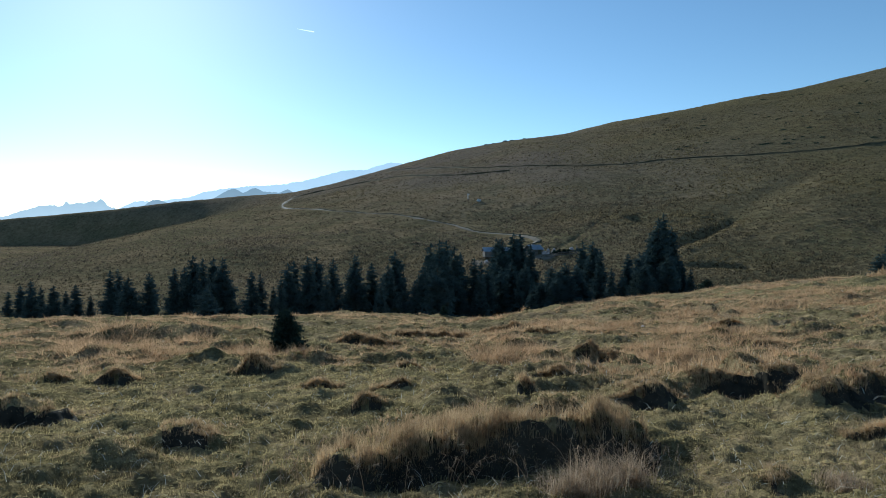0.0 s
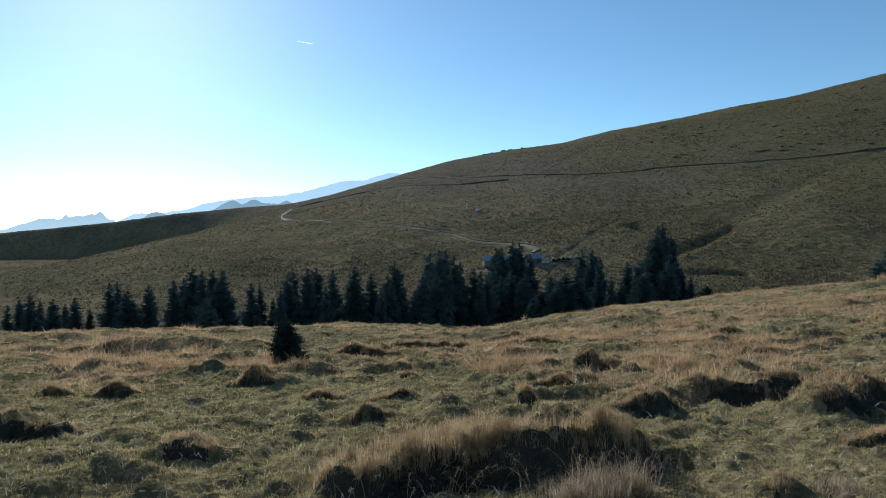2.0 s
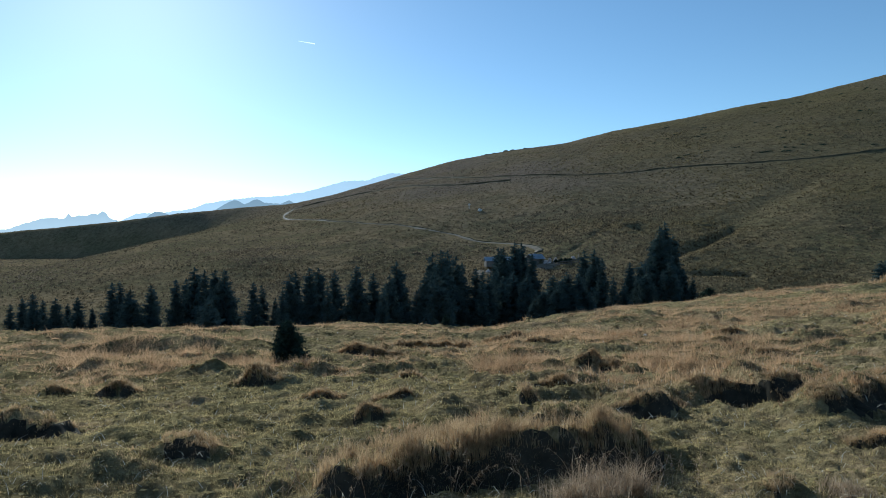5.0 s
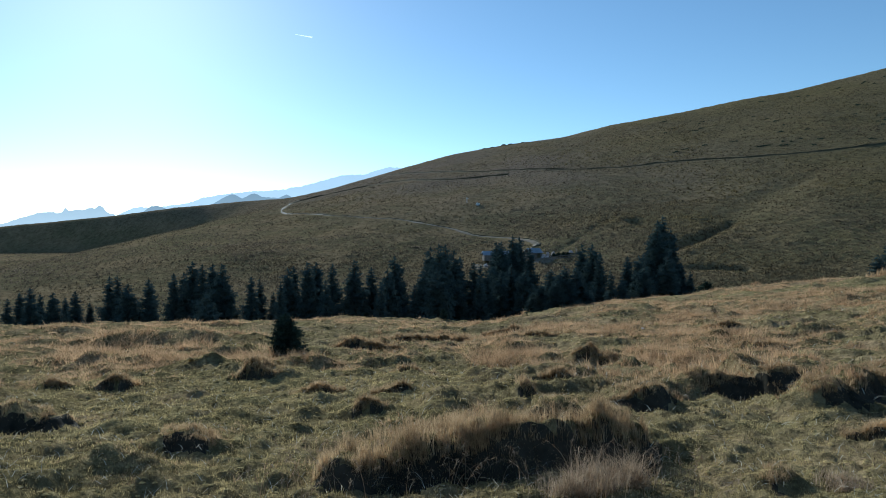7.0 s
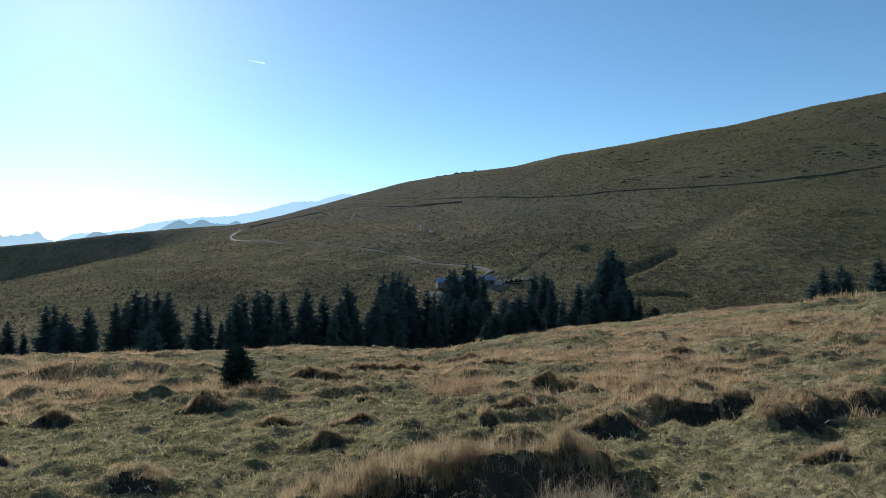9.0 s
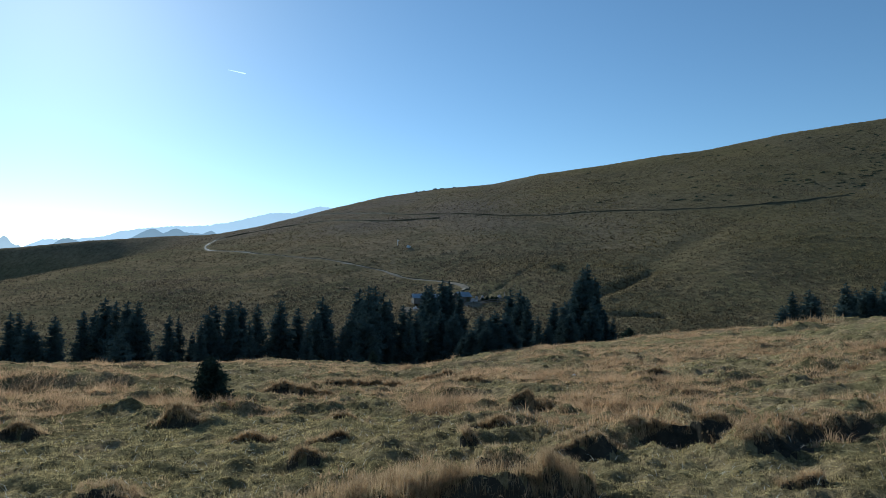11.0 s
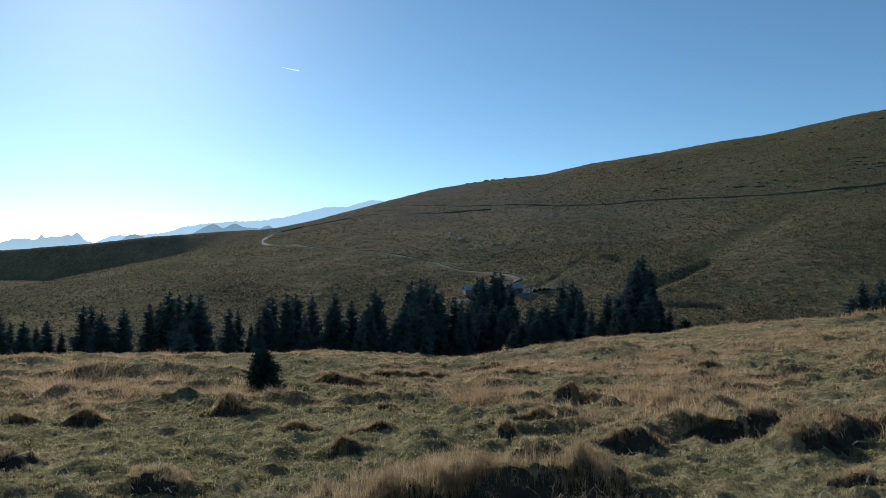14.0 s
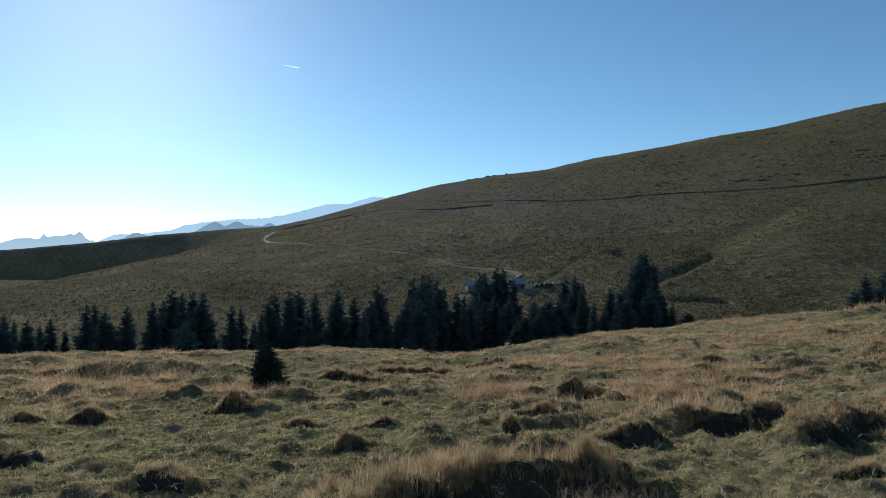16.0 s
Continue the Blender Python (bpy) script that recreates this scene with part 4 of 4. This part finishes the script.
def tussock(x, y, w, h, seed, mat=None, droop=0.7, long=None, count=None, edge=True):
    """The long grass that hangs over one bank of the meadow, in wisps and gaps."""
    rng = np.random.default_rng(seed)
    n = count or int(min(14000, 1000 + 4800 * w))
    if edge:
        px = x + rng.uniform(-0.62, 0.62, 5 * n) * w
        py = y + h * rng.uniform(-2.5, 5.0, 5 * n)
        wide, up = on_bank(px, py, x, y, w, h)
        keep = (up > -0.12) & (rng.uniform(0, 1, 5 * n) < (0.12 + 0.88 * wide) * np.exp(-np.maximum(up - 0.3, 0) / 0.95))
        px, py = px[keep][:n], py[keep][:n]
    else:
        px = x + rng.normal(0, 0.36, n) * w
        py = y + h * (-0.2 + 3.6 * rng.uniform(0, 1, n) ** 1.9)
    clump = 0.6 * grain(px, py, 0.17, seed) + 0.6 * grain(px, py, 0.07, seed + 1)
    keep = rng.uniform(-1.0, 0.5, len(px)) < clump
    px, py, clump = px[keep], py[keep], clump[keep]
    n = len(px)
    z = land(px, py)
    scale = long or min(0.19, 0.09 + 0.3 * h) * (0.8 + 0.012 * y)
    length = scale * rng.uniform(0.3, 1.0, n) * (1.0 + 0.55 * clump) * np.where(rng.uniform(0, 1, n) < 0.06, 1.5, 1.0)
    heading = rng.uniform(0, 6.28, n) + 1.2 * grain(px, py, 0.2, seed + 2)
    down = rng.uniform(0, 1, n) < 0.3
    heading[down] = rng.normal(-1.57, 0.7, int(down.sum()))
    lean = np.clip(rng.normal(droop, 0.25, n), 0.02, 0.96)
    wide = np.full(n, max(0.0028, 0.0007 * y))
    base = float(z.min())
    ob = thing("grass_tussock", (x, y, base))
    for name, pick in (("hanging_grass", down), ("upright_grass", ~down)):
        grass = part(name, blade_mesh(name, px[pick] - x, py[pick] - y, z[pick] - base, length[pick], wide[pick], lean[pick], heading[pick], mat or TUSSOCK, True, rng), ob)
        tagged(grass, kind="stuff")
    if edge:
        # shaggy growth down the steep face, its colour darkened to read as shade
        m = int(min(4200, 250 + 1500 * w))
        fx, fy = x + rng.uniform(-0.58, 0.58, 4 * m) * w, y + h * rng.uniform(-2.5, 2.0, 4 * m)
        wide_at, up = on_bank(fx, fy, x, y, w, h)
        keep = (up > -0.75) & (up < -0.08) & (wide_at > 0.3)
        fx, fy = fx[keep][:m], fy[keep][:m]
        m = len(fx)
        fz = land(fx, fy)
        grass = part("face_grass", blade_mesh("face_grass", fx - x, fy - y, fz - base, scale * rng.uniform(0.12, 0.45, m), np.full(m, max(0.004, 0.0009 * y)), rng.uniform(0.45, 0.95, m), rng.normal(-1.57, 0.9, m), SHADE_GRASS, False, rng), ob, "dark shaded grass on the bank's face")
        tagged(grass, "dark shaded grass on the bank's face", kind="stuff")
    return tagged(ob, "wide dry grass tussock overhanging a dark bank" if w > 0.9 else "small dry grass tussock with a shaded face", "tussock", "tussocks on the meadow")


for seed, (bx, by, bw, bh) in enumerate(NAMED_BANKS):
    tussock(bx, by, bw, bh, 300 + seed)
for tx, ty, tw, th, long in ((0.92, 4.08, 0.34, 0.1, 0.28), (1.2, 4.2, 0.28, 0.1, 0.25), (2.95, 4.3, 0.3, 0.08, 0.12)):
    tagged(tussock(tx, ty, tw, th, int(400 + 10 * ty + 3 * tx), PALE, 0.6, long, 3000, False), "faded grey-pink grass tussock with drooping blades")


def scarp_grass(line, seed, long):
    """One turf step's grass: a fringe standing on its lip, wisps hanging over, growth in a shade-darkened colour down
    its face.
    """
    rng = np.random.default_rng(seed)
    xs, ys = [p[0] for p in line], [p[1] for p in line]
    area = (max(xs) - min(xs) + 0.6) * (max(ys) - min(ys) + 1.6)
    n = int(25000 * area)
    px, py = rng.uniform(min(xs) - 0.3, max(xs) + 0.3, n), rng.uniform(min(ys) - 0.4, max(ys) + 1.2, n)
    up, high = on_scarp(px, py, line)
    ob = thing("turf_bank", (0.5 * (min(xs) + max(xs)), 0.5 * (min(ys) + max(ys)), 0))
    ob.location.z = ground_z(ob.location.x, ob.location.y)
    base = ob.location.copy()
    clump = 0.55 * grain(px, py, 0.19, seed) + 0.55 * grain(px, py, 0.08, seed + 1)
    tall = ramp(0.03, 0.12, high)
    for name, where, density, size, lean, mat, label in (
            ("fringe_grass", (up > 0.0) & (up < 1.1), np.exp(-np.maximum(up, 0) / 0.45) * ramp(-0.5, 0.5, clump) * (0.15 + 0.85 * tall), long, (0.42, 0.24), TUSSOCK, ""),
            ("hanging_grass", (up > -0.07) & (up < 0.12), 0.5 * ramp(-0.4, 0.6, clump) * tall, 0.42 * long, (0.85, 0.12), TUSSOCK, ""),
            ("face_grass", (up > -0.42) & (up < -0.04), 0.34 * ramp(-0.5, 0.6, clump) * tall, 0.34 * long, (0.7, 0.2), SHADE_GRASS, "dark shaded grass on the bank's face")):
        keep = where & (rng.uniform(0, 1, n) < density)
        x, y, c = px[keep], py[keep], clump[keep]
        m = len(x)
        heading = rng.uniform(0, 6.28, m) + 1.4 * grain(x, y, 0.22, seed + 2)
        if name != "fringe_grass":
            heading = rng.normal(-1.57, 0.8, m)
        length = size * rng.uniform(0.35, 1.0, m) * (1 + 0.6 * c) * (0.55 + 0.45 * tall[keep]) * np.where(rng.uniform(0, 1, m) < 0.05, 1.45, 1.0)
        width = np.maximum(0.0026, 0.0006 * y)
        grass = part(name, blade_mesh(name, x - base.x, y - base.y, land(x, y) - base.z, length, width, np.clip(rng.normal(*lean, m), 0.03, 0.96), heading, mat, True, rng), ob, label)
        tagged(grass, label, kind="stuff")
    return tagged(ob, "eroded turf bank with long dry grass over a dark face", "turf bank", "eroded banks in the turf")


for seed, (line, back) in enumerate(SCARPS):
    scarp_grass(line, 700 + 7 * seed, 0.175 if seed == 0 else 0.07 if max(p[2] for p in line) > 0.13 else 0.085)


tagged(tussock(34.2, 46.5, 3.2, 0.3, 431, TUSSOCK, 0.25, 0.75, 2600, False), "stand of tall reddish dead stems on the meadow's lip")


def stalk(x, y, height, lean, turn, seed):
    """One dry flowering stem with a loose head."""
    rng = np.random.default_rng(seed)
    v, f = [], []

    def spine(points, width):
        for k, p in enumerate(points):
            wd = width * (1 - 0.6 * k / len(points))
            v.extend([(p[0] - wd, p[1], p[2]), (p[0] + wd, p[1], p[2]), (p[0], p[1] + wd, p[2])])
            if k:
                b = len(v) - 6
                for q in range(3):
                    f.append((b + q, b + (q + 1) % 3, b + 3 + (q + 1) % 3, b + 3 + q))

    stem = [(lean * height * (k / 7) ** 2, 0, height * (k / 7) * (1 - 0.25 * lean * k / 7)) for k in range(8)]
    spine(stem, 0.0022)
    for k in range(14):
        t = rng.uniform(0.72, 1.0)
        p = Vector((lean * height * t * t, 0, height * t * (1 - 0.25 * lean * t)))
        d = Vector((rng.normal(0.3, 0.5), rng.normal(0, 0.5), rng.normal(-0.1, 0.4))) * height * 0.11
        spine([p, p + d * 0.5, p + d], 0.0024)
    ob = new("grass_stalk", mesh_from("grass_stalk", v, f, PALE))
    ob.matrix_world = pose(x, y, ground_z(x, y) - 0.02, 0, 0, turn)
    return tagged(ob, "single dry flowering grass stalk with pale head", "grass stalk", "grass stalks by the bank")


pick = np.random.default_rng(77)
for k in range(90):
    sx = pick.uniform(-1.3, 1.75)
    sy = 4.15 + pick.uniform(-0.35, 0.6)
    stalk(sx, sy, pick.uniform(0.22, 0.42), pick.uniform(0.1, 0.9), pick.uniform(0, 360), 500 + k)


def straws():
    """Loose bleached stems lying about the turf."""
    rng = np.random.default_rng(81)
    x, y, r = field(rng, 2600, 3.4, 30)
    n = len(x)
    me = blade_mesh("loose_straw", x, y, land(x, y) + 0.05, rng.uniform(0.05, 0.2, n), np.maximum(0.003, r * 0.0008), rng.uniform(0.9, 0.99, n), rng.uniform(0, 6.28, n), BLEACHED, True, rng)
    tagged(new("loose_straw", me), "bleached straw stems strewn over the turf", "straw", kind="stuff")


straws()


# ---- bushes and saplings on the meadow ----
def bush(x, y, height, spread, seed, label, branches=420):
    ob = thing("bush", (x, y, ground_z(x, y) - 0.04), 0)
    trunk, crown = spruce_meshes(height, spread, seed, branches, 0.0, 0.5, JUNIPER)
    part("trunk", trunk, ob)
    part("crown", crown, ob)
    return tagged(ob, label, "bush")


bush(-3.92, 15.5, 1.04, 0.50, 61, "dark dense dwarf spruce bush on the dry meadow", 700)
bush(-3.62, 15.2, 0.5, 0.42, 62, "low dark juniper at the foot of a bush", 300)
bush(0.08, 49.5, 0.85, 0.42, 63, "small round spruce sapling at the meadow's lip", 260)
bush(-0.9, 53.5, 0.7, 0.35, 64, "tiny dark sapling in dry grass", 160)
bush(25.6, 60.5, 1.5, 1.2, 65, "low rounded shrub at the edge of the valley", 320)
for hx, hy, hh in ((28.9, 161.8, 1.1), (30.1, 161.3, 1.3), (31.3, 161.4, 1.2), (32.5, 161.6, 1.0)):
    bush(hx, hy, hh, 0.95, int(67 + hx), "low dark shrub beside the sheep pen", 260)
bush(-19.3, 49.0, 0.45, 0.3, 66, "tiny dark sapling in dry grass", 140)


# ---- stones ----
def rock(x, y, size, squash, seed, mat, label, sink=0.25):
    bm = bmesh.new()
    bmesh.ops.create_icosphere(bm, subdivisions=3, radius=1.0)
    off = Vector((seed * 3.1, seed * 1.7, seed * 0.9))
    for v in bm.verts:
        d = v.co.normalized()
        k = 1 + 0.35 * noise.noise(d * 1.3 + off) + 0.18 * noise.noise(d * 3.1 + off)
        v.co = Vector((d.x * k * size, d.y * k * size * 0.7, d.z * k * size * squash))
    ob = new("rock", bm_mesh("rock", bm, mat))
    ob.matrix_world = pose(x, y, ground_z(x, y) + size * squash * (1 - 2 * sink), 0, 0, seed * 47)
    return tagged(ob, label, "rock")


rock(13.7, 238.5, 1.0, 0.7, 1, STONE, "pale boulder alone on the grassy hillside")
rock(5.9, 18.3, 0.07, 0.6, 2, STONE, "small white stone lying in dry grass")
for k, (rx, ry, rs) in enumerate(((44, 445, 2.4), (49, 445, 1.8), (31, 444, 1.7), (58, 445, 2.0), (36, 445, 1.5))):
    rock(rx, ry, rs, 0.3, 10 + k, ROCK, "weathered grey outcrop on the hill's crest", 0.42)


def marker_post(x, y):
    ob = thing("marker_post", (x, y, ground_z(x, y) - 0.3), 20)
    bm = bmesh.new()
    box_bm(bm, (0.22, 0.22, 2.6), (0, 0, 1.3), None, 0.03)
    part("post", bm_mesh("post", bm, STONE), ob)
    bm = bmesh.new()
    box_bm(bm, (0.9, 0.1, 0.3), (0.1, -0.17, 2.2), None, 0.02)
    part("board", bm_mesh("board", bm, STONE), ob)
    return tagged(ob, "pale leaning marker post on the hillside", "post")


marker_post(9.9, 246.0)


# ---- the sheepfold below the track ----
def hut(x, y, w, d, h, turn, roof_rise, label):
    ob = thing("shepherd_hut", (x, y, ground_z(x, y) - 0.2), turn)
    t = 0.12
    for at, size in (((0, -d / 2, h / 2), (w, t, h)), ((0, d / 2, h / 2), (w, t, h)), ((-w / 2 + t / 2, 0, h / 2), (t, d - t, h)), ((w / 2 - t / 2, 0, h / 2), (t, d - t, h))):
        bm = bmesh.new()
        box_bm(bm, size, at, None, 0.015)
        part("wall", bm_mesh("wall", bm, PLANK), ob)
    run = math.hypot(d / 2 + 0.35, roof_rise)
    for side in (-1, 1):
        bm = bmesh.new()
        box_bm(bm, (w + 0.6, run, 0.05), (0, 0, 0))
        for k in range(int(w / 0.4)):
            box_bm(bm, (0.05, run, 0.04), (-w / 2 + 0.2 + 0.4 * k, 0, 0.04))
        me = bm_mesh("roof_sheet", bm, SHEET)
        r = part("roof_sheet", me, ob, "grey corrugated metal roof sheet")
        r.matrix_local = pose(0, side * (d / 4 + 0.17), h + roof_rise / 2, -side * math.degrees(math.atan2(roof_rise, d / 2 + 0.35)), 0, 0)
    bm = bmesh.new()
    box_bm(bm, (0.9, 0.06, min(1.8, h - 0.2)), (w * 0.2, -d / 2 - 0.08, min(1.8, h - 0.2) / 2 + 0.1), None, 0.01)
    part("door", bm_mesh("door", bm, EARTH), ob, "dark plank door")
    return tagged(ob, label, "hut", "huts of the sheepfold")


hut(14.6, 168.5, 7.2, 3.6, 1.5, 6, 1.1, "long low plank hut with a grey sheet roof among spruces")
hut(23.9, 164.0, 3.2, 3.6, 1.6, 20, 1.2, "plank hut with a bluish metal roof beside the track")


def yard(x, y, wide, deep, seed):
    """Trodden bare earth before the huts."""
    rng = np.random.default_rng(seed)
    v, f, n = [], [], 28
    for ring in range(5):
        for k in range(n):
            a = 2 * math.pi * k / n
            r = (ring + 0.2) / 4.2 * (1 + 0.22 * math.sin(2 * a + seed) + 0.12 * math.sin(5 * a + 2 * seed))
            px, py = x + wide * r * math.cos(a), y + deep * r * math.sin(a)
            v.append((px, py, ground_z(px, py) + (0.12 if ring < 4 else -0.08)))
            if ring:
                b = (ring - 1) * n
                f.append((b + k, b + (k + 1) % n, b + n + (k + 1) % n, b + n + k))
    f.append(tuple(range(n)))
    ob = new("yard", mesh_from("yard", v, f, DIRT, True))
    return tagged(ob, "bare trodden earth beside the sheepfold huts", "yard", kind="structure")


yard(10.0, 163.0, 2.6, 3.2, 3)
yard(26.5, 160.5, 4.5, 2.2, 5)


def bundle(x, y, w, h, seed, label):
    bm = bmesh.new()
    bmesh.ops.create_grid(bm, x_segments=12, y_segments=10, size=0.5)
    for v in bm.verts:
        ex, ey = abs(v.co.x) * 2, abs(v.co.y) * 2
        lift = (1 - ex ** 4) * (1 - ey ** 4)
        v.co = Vector((v.co.x * w, v.co.y * w * 0.7, h * lift * (0.8 + 0.4 * noise.noise(Vector((v.co.x * 3, v.co.y * 3, seed * 1.3))))))
    bmesh.ops.solidify(bm, geom=bm.faces[:], thickness=0.03)
    ob = new("tarpaulin", bm_mesh("tarpaulin", bm, CLOTH))
    ob.matrix_world = pose(x, y, ground_z(x, y) - 0.02, 0, 0, seed * 31)
    return tagged(ob, label, "tarpaulin", "covered heaps by the huts")


for k, (bx, by, bw, bh) in enumerate(((26.4, 163.0, 1.5, 1.1), (27.6, 163.7, 1.3, 1.3), (28.6, 162.5, 1.1, 0.9), (29.2, 164.0, 1.0, 1.2), (27.2, 161.5, 1.2, 0.7), (33.6, 163.0, 1.2, 0.9), (11.3, 162.0, 1.2, 0.8))):
    bundle(bx, by, bw, bh, k + 1, "pale tarpaulin thrown over a heap beside the huts")


def pen(points):
    """A low plank fence: posts, and two rails between each pair."""
    ob = thing("sheep_pen_fence", (points[0][0], points[0][1], ground_z(*points[0])))
    base = Vector(ob.location)
    for k, (px, py) in enumerate(points):
        bm = bmesh.new()
        box_bm(bm, (0.14, 0.14, 1.4), (px - base.x, py - base.y, ground_z(px, py) - base.z + 0.5), None, 0.015)
        part("post", bm_mesh("post", bm, PLANK), ob)
        if k:
            qx, qy = points[k - 1]
            a, b = Vector((qx, qy, ground_z(qx, qy))) - base, Vector((px, py, ground_z(px, py))) - base
            for up in (0.45, 0.95):
                bm = bmesh.new()
                mid, d = (a + b) / 2 + Vector((0, -0.1, up)), b - a
                box_bm(bm, (d.length, 0.05, 0.2), mid, d.to_track_quat("X", "Z").to_matrix(), 0.01)
                part("rail", bm_mesh("rail", bm, PLANK), ob)
    return tagged(ob, "weathered plank fence round the sheep pen", "fence")


pen([(26.0, 159.0), (28.0, 158.7), (30.1, 158.5), (32.2, 158.5), (34.1, 159.1), (34.7, 161.0), (34.9, 163.0)])


# ---- a vapour trail high in the sky ----
def contrail():
    bm = bmesh.new()
    bmesh.ops.create_cone(bm, cap_ends=True, segments=8, radius1=4.5, radius2=1.2, depth=115)
    ob = new("contrail", bm_mesh("contrail", bm, VAPOUR))
    ob.matrix_world = look((-930.0, 4300.0, 1330.0), (-790.0, 4300.0, 1305.0))
    return tagged(ob, "thin white vapour trail in the clear sky", "contrail", kind="structure")


contrail()
